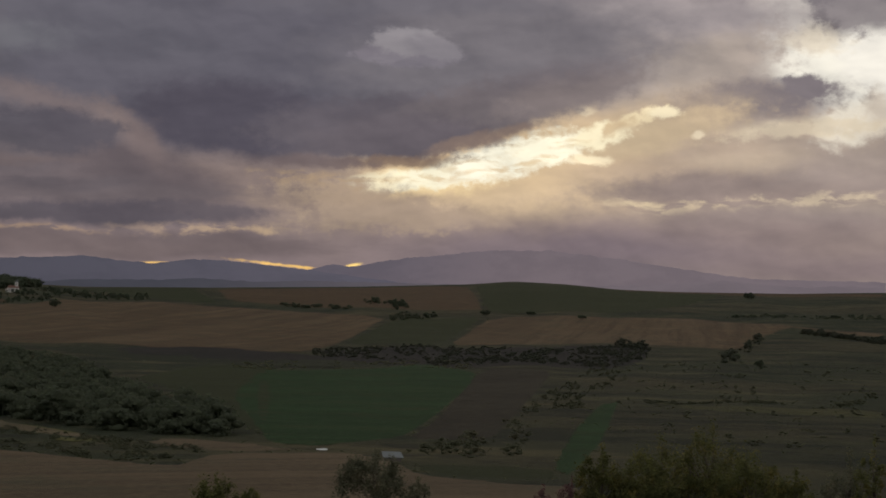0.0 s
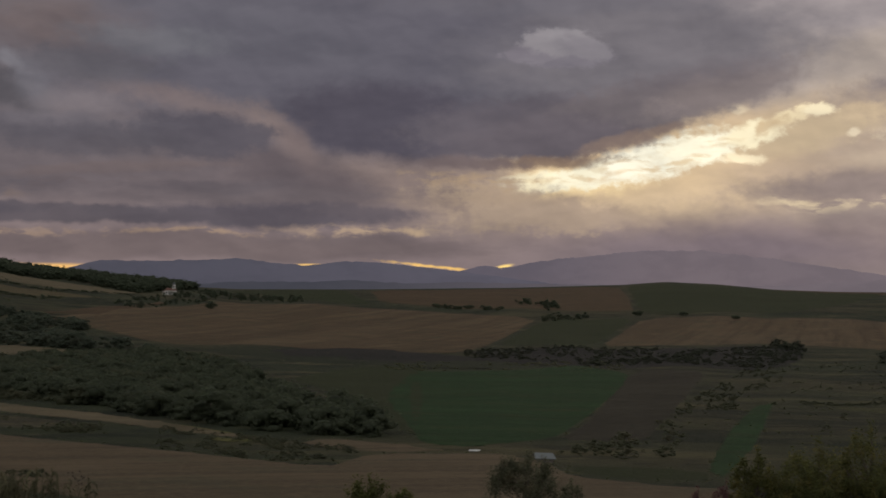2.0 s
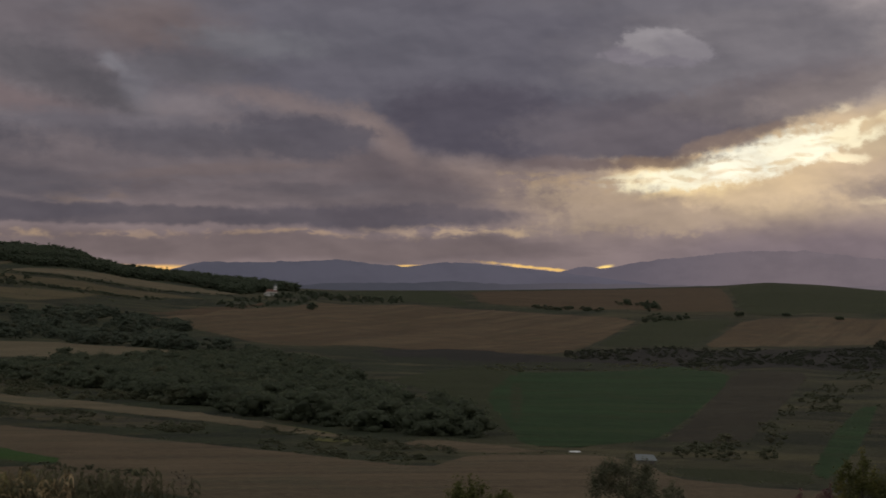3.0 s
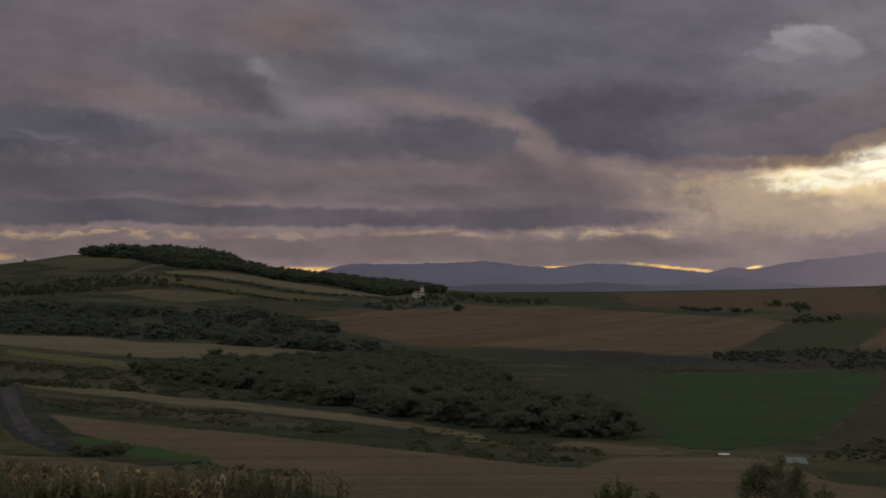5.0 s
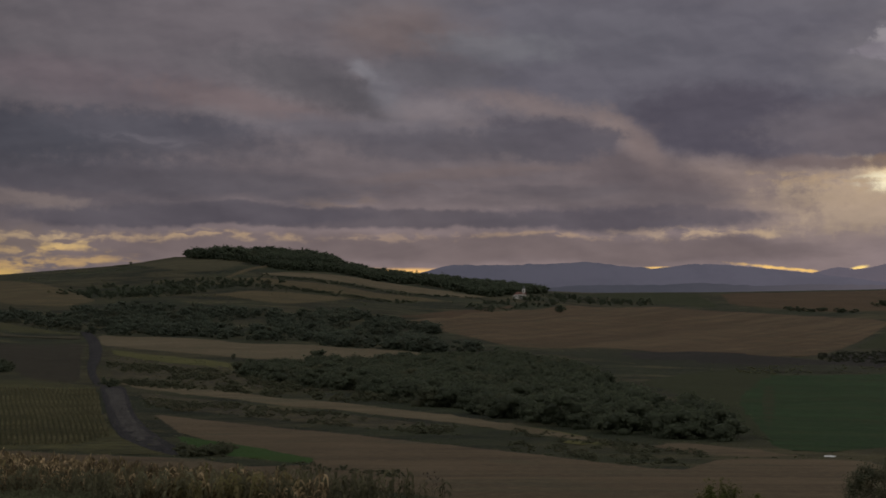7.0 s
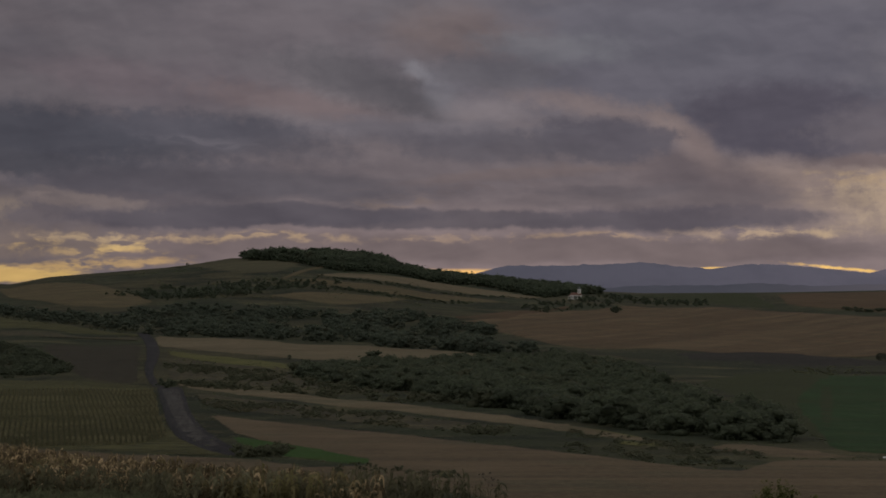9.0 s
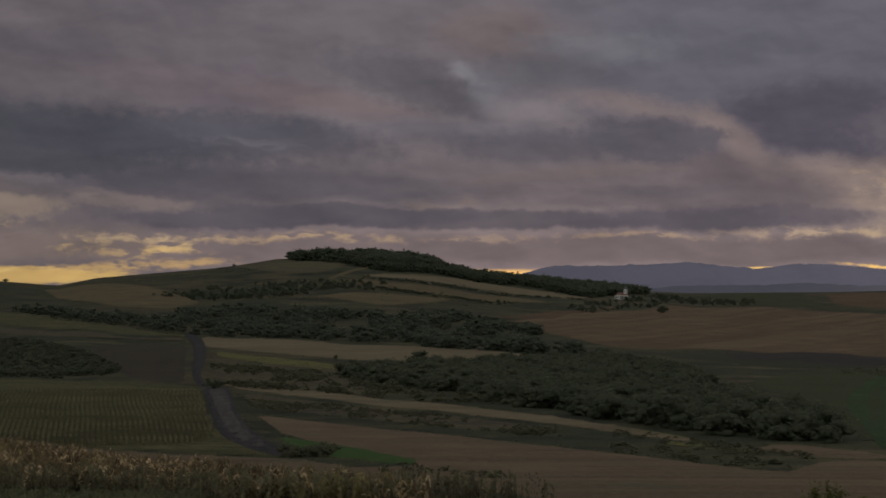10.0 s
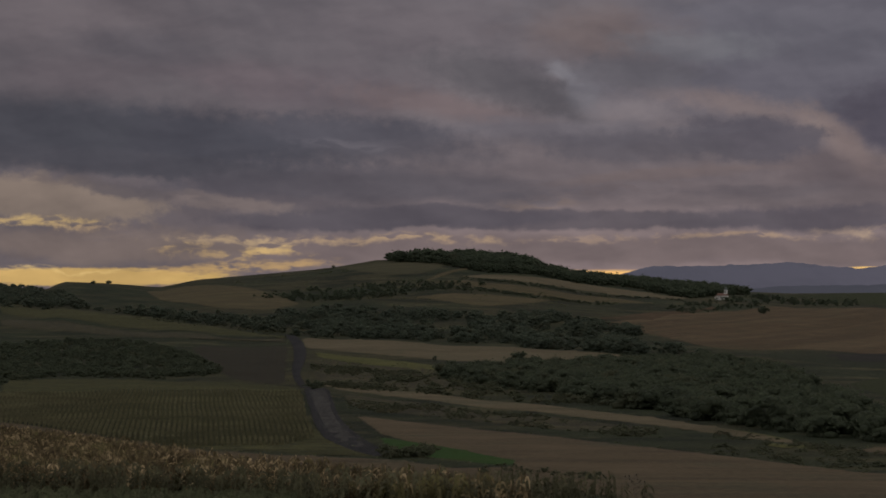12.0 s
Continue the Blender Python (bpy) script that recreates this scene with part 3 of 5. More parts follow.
def sheet(name, verts, tris, material, parent=None, smooth_faces=False):
    """A mesh object from arrays of places and triangles (or quads)."""
    verts, tris = np.asarray(verts, np.float32), np.asarray(tris, np.int32)
    me = bpy.data.meshes.new(name)
    n, k = tris.shape
    me.vertices.add(len(verts)), me.loops.add(n * k), me.polygons.add(n)
    me.vertices.foreach_set("co", verts.ravel())
    me.loops.foreach_set("vertex_index", tris.ravel())
    me.polygons.foreach_set("loop_start", np.arange(0, n * k, k, dtype=np.int32))
    me.polygons.foreach_set("use_smooth", np.full(n, smooth_faces))
    me.update(calc_edges=True)
    me.materials.append(material)
    ob = new(name, me)
    if parent:
        ob.parent = parent
    return ob


def part(name, bm, material, parent=None, label="", smooth_faces=False):
    """Links a bmesh as one mesh object under a thing."""
    me = bpy.data.meshes.new(name)
    bmesh.ops.recalc_face_normals(bm, faces=bm.faces)
    for f in bm.faces:
        f.smooth = smooth_faces
    bm.to_mesh(me)
    bm.free()
    me.materials.append(material)
    ob = new(name, me)
    if parent:
        ob.parent = parent
    if label:
        tagged(ob, label)
    return ob


def lattice(nu, nv, wrap=False):
    i = np.arange(nu - (0 if wrap else 1))
    j = np.arange(nv - 1)
    a = (i[:, None] * nv + j).ravel()
    b = (((i + 1) % nu)[:, None] * nv + j).ravel()
    return np.stack([a, a + 1, b + 1, b], -1)


bearings = np.concatenate([np.arange(-180, -44, 4.0), np.arange(-44, 22, 0.25), np.arange(22, 180, 4.0)])
ranges = np.concatenate([[0.0], np.geomspace(1.0, 4950, 300)])
A, R = np.meshgrid(bearings, ranges, indexing="ij")
land = sheet("ground", spots(A.ravel(), R.ravel()), lattice(len(bearings), len(ranges), True), grass, None, True)
tagged(land, "rolling hillside of rough dry grass falling to a broad valley", "ground", kind="structure")

LAID = [0]
EDGES = []


def field(corners, material, label, name="field", category="field", wobble=0.25, kind="structure", rim_width=0.15):
    """A worked field laid over the ground: corners as bearing and distance, straight or gently wavering edges."""
    LAID[0] += 1
    rng = random.Random(LAID[0])
    sharp = [(az, 6 * math.log(r)) for az, r in corners]
    flat = []
    for (a0, l0), (a1, l1) in zip(sharp, sharp[1:] + sharp[:1]):
        flat += [(a0 + (a1 - a0) * f, l0 + (l1 - l0) * f) for f in (0.14, 0.86)]
    ring = []
    for (a0, l0), (a1, l1) in zip(flat, flat[1:] + flat[:1]):
        n = max(2, int(math.hypot((a1 - a0) * 3, (l1 - l0) * 4)))
        for i in range(n):
            f = i / n
            w = wobble * math.sin(math.pi * f) * 0.06
            ring.append((a0 + (a1 - a0) * f + rng.uniform(-1, 1) * w, l0 + (l1 - l0) * f + rng.uniform(-1, 1) * w))
    bm = bmesh.new()
    bm.faces.new([bm.verts.new((a, l, 0)) for a, l in ring])
    az = [a for a, _ in ring]
    ls = [l for _, l in ring]
    for k in range(int(min(az) / 0.5) - 1, int(max(az) / 0.5) + 2):
        bmesh.ops.bisect_plane(bm, geom=bm.verts[:] + bm.edges[:] + bm.faces[:], plane_co=(k * 0.5, 0, 0), plane_no=(1, 0, 0))
    for k in range(int(min(ls) / 0.36) - 1, int(max(ls) / 0.36) + 2):
        bmesh.ops.bisect_plane(bm, geom=bm.verts[:] + bm.edges[:] + bm.faces[:], plane_co=(0, k * 0.36, 0), plane_no=(0, 1, 0))
    bmesh.ops.inset_region(bm, faces=bm.faces[:], thickness=rim_width, use_boundary=True, use_even_offset=False)
    bmesh.ops.triangulate(bm, faces=bm.faces[:])
    inner = bm.verts.layers.float.new("inner")
    rim = {v for e in bm.edges if e.is_boundary for v in e.verts}
    EDGES.extend((v.co.x, math.exp(v.co.y / 6)) for v in rim)
    for v in bm.verts:
        r = math.exp(v.co.y / 6)
        v[inner] = 0.0 if v in rim else 1.0
        v.co = spot(v.co.x, r, -0.01 - 0.00003 * r if v in rim else 0.02 + 0.0002 * r + 0.0000045 * LAID[0] * r)
    for f in bm.faces:
        f.normal_update()
        if f.normal.z < 0:
            f.normal_flip()
    me = bpy.data.meshes.new(name)
    for f in bm.faces:
        f.smooth = True
    bm.to_mesh(me)
    bm.free()
    me.materials.append(material)
    return tagged(new(name, me), label, category, kind=kind)


# far side of the valley, from the skyline down
field([(-7.40, 2224), (-2.64, 2226), (0.83, 2206), (1.25, 1788), (1.40, 1534), (-4.09, 1599), (-7.02, 1729)], brown_far, "broad brown ploughed field below the skyline")
field([(0.96, 2220), (2.25, 2207), (4.01, 2207), (6.02, 2260), (9.47, 2215), (7.67, 1715), (5.67, 1557), (1.66, 1491), (1.34, 1668)], green_dull, "dull green meadow over a rounded hilltop")
field([(5.84, 2275), (8.57, 2294), (14.21, 2252), (14.21, 2043), (9.47, 2111), (6.03, 2111)], brown_far, "thin brown field along the skyline")
field([(-12.75, 2165), (-9.66, 2275), (-8.13, 2266), (-7.11, 1671), (-9.47, 1803), (-11.59, 2049)], green_dull, "green meadow along the ridge")
field([(-13.11, 1661), (-12.05, 1799), (-9.74, 1738), (-7.39, 1655), (-1.69, 1435), (-2.61, 1147), (-3.41, 940), (-4.14, 822), (-6.63, 837), (-10.60, 894), (-14.12, 925), (-16.28, 1152), (-17.74, 1337), (-15.19, 1547)], brown_soil, "wide brown ploughed field on a gentle slope")
field([(1.66, 1463), (7.31, 1530), (11.63, 1422), (10.30, 1187), (9.68, 978), (6.78, 1035), (3.30, 1007), (0.06, 969)], brown_soil, "tan stubble field in a long strip")
field([(-1.60, 1426), (1.55, 1454), (-0.11, 958), (-3.34, 949)], green_dull, "dull green field between two brown fields")
field([(7.32, 1518), (14.23, 1341), (14.23, 1232), (11.81, 1337)], brown_soil, "thin tan field strip")
field([(-14.12, 893), (-10.60, 862), (-6.44, 808), (-4.14, 793), (-0.37, 678), (-4.06, 644), (-7.35, 653), (-11.48, 756)], valley_turf, "dark rough turf below the ploughed slope")
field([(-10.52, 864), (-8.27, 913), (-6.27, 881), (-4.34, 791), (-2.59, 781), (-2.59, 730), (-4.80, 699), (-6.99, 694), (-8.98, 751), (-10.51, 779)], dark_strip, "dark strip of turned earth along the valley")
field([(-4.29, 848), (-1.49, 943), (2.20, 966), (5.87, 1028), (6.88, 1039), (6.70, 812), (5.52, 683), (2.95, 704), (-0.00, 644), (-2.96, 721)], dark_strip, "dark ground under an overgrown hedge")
field([(-10.05, 523), (-8.25, 636), (-5.71, 674), (-4.77, 407), (-5.12, 240), (-6.03, 221), (-6.77, 280), (-8.24, 397)], green_dull, "dull green end of the valley meadow")
field([(-5.95, 629), (-4.05, 625), (-0.37, 712), (1.29, 625), (0.93, 463), (-0.16, 292), (-1.16, 220), (-4.00, 191), (-5.60, 199), (-6.30, 279), (-6.90, 393)], green_crop, "smooth green winter crop in the valley floor")
field([(1.29, 676), (3.78, 668), (2.97, 392), (1.70, 209), (-1.10, 215), (-0.05, 297)], dull_earth, "dark fallow field beside the green crop")
field([(5.17, 384), (5.90, 398), (5.28, 208), (4.29, 139), (3.65, 153), (4.36, 257)], green_crop, "narrow dark green strip running down the slope")
field([(6.45, 400), (14.26, 390), (14.26, 338), (9.53, 350)], ochre_weeds, "thin strip of pale dry grass")
field([(-0.68, 157), (2.27, 156), (3.83, 152), (3.84, 134), (1.54, 133), (-0.68, 142)], green_dull, "green grass strip beside the bushes")

field([(-11.61, 218), (-13.65, 248), (-12.18, 228), (-10.61, 206), (-10.98, 197), (-12.54, 210), (-11.61, 204)], yellow_grass, "thin strip of dry grass below the wood")
field([(-8.59, 216), (-6.41, 200), (-4.51, 184), (-6.31, 173), (-8.50, 186), (-9.78, 198)], tan_soil, "corner of tan stubble beside the scrub")
# the hill with the wood
field([(-22.29, 1871), (-21.76, 1920), (-20.87, 1930), (-19.98, 1934), (-18.56, 2039), (-16.78, 1954), (-15.54, 1903), (-14.74, 1890), (-15.54, 1758), (-16.78, 1805), (-18.20, 1882), (-19.81, 1826), (-20.87, 1842), (-21.76, 1855)], tan_pale, "pale stubble strip curving along the hillside", rim_width=0.06)
field([(-23.26, 1769), (-22.38, 1822), (-20.87, 1800), (-19.27, 1784), (-17.76, 1802), (-16.43, 1711), (-15.89, 1658), (-17.31, 1656), (-19.09, 1645), (-20.60, 1675), (-21.76, 1714), (-22.64, 1734)], hill_stubble, "dull tan strip along the hillside", rim_width=0.06)
field([(-23.79, 1592), (-22.64, 1643), (-21.31, 1656), (-19.80, 1636), (-19.00, 1623), (-19.98, 1543), (-21.58, 1477), (-22.64, 1521), (-23.52, 1570)], hill_stubble, "tan stubble field low on the hillside", rim_width=0.08)
field([(-23.44, 1813), (-23.00, 1895), (-22.47, 1994), (-21.85, 2076), (-21.80, 2031), (-22.38, 1950), (-22.82, 1859), (-23.26, 1793)], hill_stubble, "pale worn path over the hilltop", rim_width=0.03)
field([(-27.04, 2300), (-25.29, 2300), (-23.89, 2300), (-22.47, 2102), (-23.00, 1942), (-23.71, 1874), (-25.29, 1938), (-26.86, 2284)], hill_grass, "bare grassy hilltop", rim_width=0.2)
field([(-31.52, 2145), (-29.52, 1974), (-27.33, 1598), (-28.42, 1467), (-30.25, 1549), (-31.88, 1748), (-32.60, 2052)], hill_stubble, "tan field below the bare hilltop")
field([(-17.93, 1380), (-16.78, 1483), (-15.54, 1552), (-14.79, 1612), (-13.77, 1709), (-14.57, 1546), (-15.54, 1432), (-15.98, 1350), (-16.78, 1373)], brown_far, "dull brown field beside the copse")

# this side
field([(-37.01, 1732), (-35.09, 1608), (-32.77, 1445), (-29.88, 1245), (-27.69, 1068), (-29.34, 1097), (-32.77, 1233), (-37.01, 1522)], ochre_weeds, "long strip of dry yellowish grass on a ridge")
field([(-37.01, 1477), (-32.77, 1206), (-29.33, 1078), (-27.76, 1033), (-31.69, 1056), (-37.01, 1275)], dark_scrub_soil, "dark weedy verge under the ridge")
field([(-27.52, 1101), (-25.71, 1065), (-23.52, 999), (-21.12, 959), (-18.72, 891), (-16.60, 828), (-16.69, 783), (-18.35, 745), (-19.46, 725), (-21.30, 713), (-23.51, 772), (-25.71, 846), (-27.37, 895)], tan_pale, "pale stubble field above the wood")
field([(-27.07, 858), (-25.16, 797), (-23.51, 719), (-22.32, 627), (-19.83, 533), (-19.64, 509), (-22.22, 558), (-23.51, 605), (-25.16, 704), (-26.97, 769)], yellow_grass, "strip of yellow grass")
field([(-27.14, 786), (-22.53, 625), (-19.58, 458), (-18.84, 416), (-22.53, 438), (-26.95, 503)], dark_scrub_soil, "weedy slope with low scrub")
field([(-31.15, 966), (-27.76, 953), (-27.87, 744), (-27.90, 499), (-29.69, 527), (-30.42, 681)], dull_earth, "brown fallow field beside the track")
field([(-26.84, 493), (-22.53, 413), (-18.66, 343), (-15.19, 287), (-12.85, 246), (-10.37, 206), (-11.61, 207), (-15.56, 257), (-18.84, 298), (-22.53, 359), (-26.22, 438)], tan_pale, "pale stubble strip between dark verges")
field([(-26.22, 425), (-22.53, 350), (-18.84, 291), (-15.38, 248), (-18.84, 239), (-22.53, 283), (-25.85, 335)], dark_scrub_soil, "dark rough verge between the strips")
field([(-25.85, 307), (-22.53, 258), (-18.84, 222), (-15.20, 192), (-8.66, 148), (-7.29, 175), (-3.08, 181), (-1.42, 164), (-0.68, 139), (2.28, 127), (4.30, 126), (5.96, 100), (-3.23, 95), (-14.00, 95), (-15.20, 98), (-18.84, 112), (-24.37, 148), (-19.95, 155), (-24.74, 219)], tan_soil, "tan ploughed field sweeping across the near slope")
field([(-37.00, 550), (-35.25, 582), (-31.69, 535), (-27.65, 499), (-27.32, 414), (-27.20, 292), (-26.58, 213), (-24.37, 168), (-27.68, 176), (-31.13, 194), (-33.47, 227), (-36.99, 294)], ochre_weeds, "olive soil of a maize field in rows")
field([(-25.03, 226), (-22.89, 200), (-19.85, 158), (-21.05, 153), (-23.26, 168), (-24.55, 186)], green_lush, "lush green grass strip beside the track")
field([(-24.37, 168), (-27.68, 176), (-31.13, 194), (-33.47, 227), (-36.99, 294), (-38.03, 297), (-38.01, 102), (-17.02, 97), (-18.84, 115), (-21.42, 141)], tan_soil, "soil of a dry maize field", "maize_soil")
field([(-28.03, 1127), (-27.59, 1113), (-27.38, 1006), (-27.25, 844), (-27.32, 717), (-27.48, 612), (-27.42, 558), (-27.22, 468), (-27.47, 471), (-27.69, 541), (-27.77, 632), (-27.71, 743), (-27.70, 898), (-27.81, 1027)], track_dark, "dark earth track over the rise", "track", "track", rim_width=0.03)
field([(-27.40, 480), (-26.53, 462), (-26.39, 380), (-26.27, 314), (-25.94, 255), (-25.43, 219), (-24.81, 190), (-24.44, 171), (-25.14, 171), (-25.96, 187), (-26.72, 217), (-27.03, 260), (-27.22, 336)], track_dark, "dark verge of a rutted track bending downhill", "track", "track", rim_width=0.06)
field([(-27.26, 451), (-26.61, 445), (-26.49, 367), (-26.35, 298), (-26.05, 249), (-25.58, 215), (-25.07, 187), (-25.61, 188), (-26.30, 210), (-26.70, 250), (-26.94, 311), (-27.11, 379)], gravel, "rutted grey gravel track bending downhill", "track", "track", rim_width=0.05)

# ---------------------------------------------------------------- distant ranges
def mountains(name, label, tops, r0, material, seed):
    """A long range far beyond the hills, as a folded sheet with ribs."""
    n, m = 260, 14
    az, tops = zip(*tops)
    a = np.linspace(az[0], az[-1], n)
    h = np.interp(a, az, tops)
    h = np.convolve(np.pad(h, 2, mode="edge"), np.ones(5) / 5, mode="valid")
    verts = []
    for i in range(n):
        for j in range(m):
            f = j / (m - 1)
            r = r0 + f * 260
            rise = math.sin(min(f / 0.75, 1.25) * math.pi / 2) ** 1.4 if f < 0.75 else math.cos((f - 0.75) * 4)
            rib = 1 + 0.10 * (noise.noise((a[i] * 1.6, f * 3, seed)) + 0.6 * noise.noise((a[i] * 5.5, f * 6, seed))) * (1 - f * 0.7)
            top = EYE + r * math.tan(math.radians(h[i] + 0.03 * noise.noise((a[i] * 3.0, seed, 0)) + 0.012 * noise.noise((a[i] * 11.0, seed, 4))))
            z = -46 + (top + 46) * rise * (rib if f < 0.7 else 1)
            verts.append((r * math.sin(math.radians(a[i])), r * math.cos(math.radians(a[i])), z))
    ob = sheet(name, verts, lattice(n, m), material, None, True)
    return tagged(ob, label, "mountains", kind="structure")


# haze tones painted on the ranges, fading paler eastwards, not the rock's own colour
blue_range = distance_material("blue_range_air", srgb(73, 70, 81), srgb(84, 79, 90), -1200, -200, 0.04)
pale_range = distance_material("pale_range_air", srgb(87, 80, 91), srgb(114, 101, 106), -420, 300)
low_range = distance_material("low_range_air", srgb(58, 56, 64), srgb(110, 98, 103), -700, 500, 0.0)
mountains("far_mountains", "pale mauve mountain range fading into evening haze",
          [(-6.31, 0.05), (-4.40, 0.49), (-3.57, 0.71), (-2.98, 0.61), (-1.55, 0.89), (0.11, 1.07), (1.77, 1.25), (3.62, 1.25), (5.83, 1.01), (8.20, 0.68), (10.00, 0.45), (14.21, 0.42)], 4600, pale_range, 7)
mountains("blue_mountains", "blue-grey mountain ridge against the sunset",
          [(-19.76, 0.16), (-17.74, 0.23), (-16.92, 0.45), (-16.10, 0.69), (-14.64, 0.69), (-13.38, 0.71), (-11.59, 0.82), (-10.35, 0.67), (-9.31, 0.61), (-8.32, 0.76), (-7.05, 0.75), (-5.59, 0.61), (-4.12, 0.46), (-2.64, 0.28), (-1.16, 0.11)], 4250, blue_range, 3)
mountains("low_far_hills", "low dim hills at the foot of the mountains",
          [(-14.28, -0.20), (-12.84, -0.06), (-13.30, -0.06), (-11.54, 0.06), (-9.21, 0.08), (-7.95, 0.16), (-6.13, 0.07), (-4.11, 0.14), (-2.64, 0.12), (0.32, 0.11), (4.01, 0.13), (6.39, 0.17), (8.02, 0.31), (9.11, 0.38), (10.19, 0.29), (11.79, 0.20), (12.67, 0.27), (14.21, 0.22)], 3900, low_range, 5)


# ---------------------------------------------------------------- woods, scrub and hedges
def tri_quads(n):
    q = np.arange(n)[:, None] * 4
    return np.concatenate([q + [0, 1, 2], q + [0, 2, 3]])


def leaf_cards(rng, centres, normals, size):
    """Small leaf-shaped quads at places, roughly facing the ways given."""
    n = len(centres)
    nrm = normals + rng.normal(0, 0.55, (n, 3))
    nrm /= np.linalg.norm(nrm, axis=1)[:, None]
    u = np.cross(nrm, rng.normal(0, 1, (n, 3)))
    u /= np.linalg.norm(u, axis=1)[:, None]
    v = np.cross(nrm, u)
    s = size * rng.uniform(0.6, 1.3, (n, 1))
    return np.stack([centres - u * s, centres + v * s * 0.55, centres + u * s, centres - v * s * 0.55], 1).reshape(-1, 3)


def leaf_tips(rng, centres, normals, size, loose=0.40):
    """Small three-cornered leaves at places, roughly facing the ways given."""
    n = len(centres)
    nrm = normals + rng.normal(0, loose, (n, 3))
    nrm /= np.linalg.norm(nrm, axis=1)[:, None]
    u = np.cross(nrm, rng.normal(0, 1, (n, 3)))
    u /= np.linalg.norm(u, axis=1)[:, None]
    v = np.cross(nrm, u)
    s = size * rng.uniform(0.6, 1.3, (n, 1))
    return np.stack([centres - u * s, centres + v * s, centres + u * s * 0.8 - v * s * 0.5], 1).reshape(-1, 3)


def ball(lon, lat):
    """A coarse globe of triangles."""
    verts = [(0, 0, -1)]
    for j in range(1, lat):
        t = math.pi * j / lat - math.pi / 2
        verts += [(math.cos(t) * math.cos(2 * math.pi * i / lon), math.cos(t) * math.sin(2 * math.pi * i / lon), math.sin(t)) for i in range(lon)]
    verts.append((0, 0, 1))
    tris = []
    for i in range(lon):
        k = (i + 1) % lon
        tris.append((0, 1 + k, 1 + i))
        for j in range(lat - 2):
            a, b = 1 + j * lon + i, 1 + j * lon + k
            tris += [(a, b, b + lon), (a, b + lon, a + lon)]
        tris.append((len(verts) - 1, 1 + (lat - 2) * lon + i, 1 + (lat - 2) * lon + k))
    return np.array(verts), np.array(tris)


def crown(seed, lobes, leaves, size, squat=1.0, trunk=True, low=0.30):
    """A tree or bush of height 1: a dome of rounded leaf masses, loose leaves over them, a tapered trunk."""
    rng = np.random.default_rng(seed)
    verts, tris, count = [], [], 0

    def put(v, t):
        nonlocal count
        verts.append(v), tris.append(t + count)
        count += len(v)
    globe, faces = ball(5, 3)
    mids, rads = [], []
    for k in range(lobes):
        a = k * 2.4 + rng.uniform(-0.5, 0.5)
        f = (k + 0.5) / lobes
        rad = rng.uniform(0.19, 0.29) * (1.0 if lobes > 3 else 1.2)
        out = math.sqrt(f) * rng.uniform(0.24, 0.36) * squat
        mids.append((out * math.cos(a), out * math.sin(a), max(low + (1 - low) * (1 - f ** 1.3) * rng.uniform(0.75, 1.0), rad) - rad * 0.5))
        rads.append(rad)
    for mid, rad in zip(mids, rads):
        lump = globe * rad * 0.62 * rng.uniform(0.85, 1.12, (len(globe), 1)) * (1, 1, 0.9)
        put(lump + mid, faces)
    pick = rng.integers(0, lobes, leaves)
    ways = rng.normal(0, 1, (leaves, 3))
    ways[:, 2] = np.abs(ways[:, 2]) * 0.9 - 0.25
    ways /= np.linalg.norm(ways, axis=1)[:, None]
    at = np.array(mids)[pick] + ways * np.array(rads)[pick][:, None] * rng.uniform(0.55, 1.15, (leaves, 1))
    put(leaf_tips(rng, at, ways, size), np.arange(leaves * 3).reshape(-1, 3))
    if trunk:
        ring = np.array([(math.cos(i * 2.094), math.sin(i * 2.094)) for i in range(3)])
        v = np.concatenate([np.c_[ring * 0.035, np.full(3, -0.06)], np.c_[ring * 0.018, np.full(3, 0.5)]])
        put(v, np.array([(i, (i + 1) % 3, 3 + (i + 1) % 3) for i in range(3)] + [(i, 3 + (i + 1) % 3, 3 + i) for i in range(3)]))
    return np.concatenate(verts), np.concatenate(tris)


WOOD = [crown(10 + i, 6, 115, 0.060, 1.0) for i in range(7)]
FAR_WOOD = [crown(30 + i, 5, 60, 0.078, 0.95) for i in range(7)]
BUSH = [crown(50 + i, 4, 56, 0.100, 1.2, False, 0.2) for i in range(6)]
TUFT = [crown(90 + i, 2, 22, 0.17, 1.6, False, 0.1) for i in range(5)]


def plant(name, kinds, az, r, high, wide, material, label, category, seed, sink=0.16):
    """Many bushes or trees set on the ground as one mesh."""
    rng = np.random.default_rng(seed)
    feet = spots(az, r)
    verts, tris, count = [], [], 0
    for k in range(len(feet)):
        v, t = kinds[rng.integers(len(kinds))]
        a = rng.uniform(0, 6.283)
        turn = np.array([[math.cos(a), -math.sin(a)], [math.sin(a), math.cos(a)]])
        w = high[k] * wide * rng.uniform(0.85, 1.25)
        p = np.c_[v[:, :2] @ turn * w, v[:, 2] * high[k]] + feet[k] - (0, 0, high[k] * sink)
        verts.append(p), tris.append(t + count)
        count += len(v)
    return tagged(sheet(name, np.concatenate(verts), np.concatenate(tris), material, None, True), label, category, kind="stuff")


def inside(az, lr, corners):
    """Which places lie inside the outline."""
    hit = np.zeros(len(az), bool)
    for (a0, l0), (a1, l1) in zip(corners, corners[1:] + corners[:1]):
        with np.errstate(divide="ignore", invalid="ignore"):
            cross = (l0 > lr) != (l1 > lr)
            hit ^= cross & (az < (a1 - a0) * (lr - l0) / (l1 - l0 + 1e-12) + a0)
    return hit


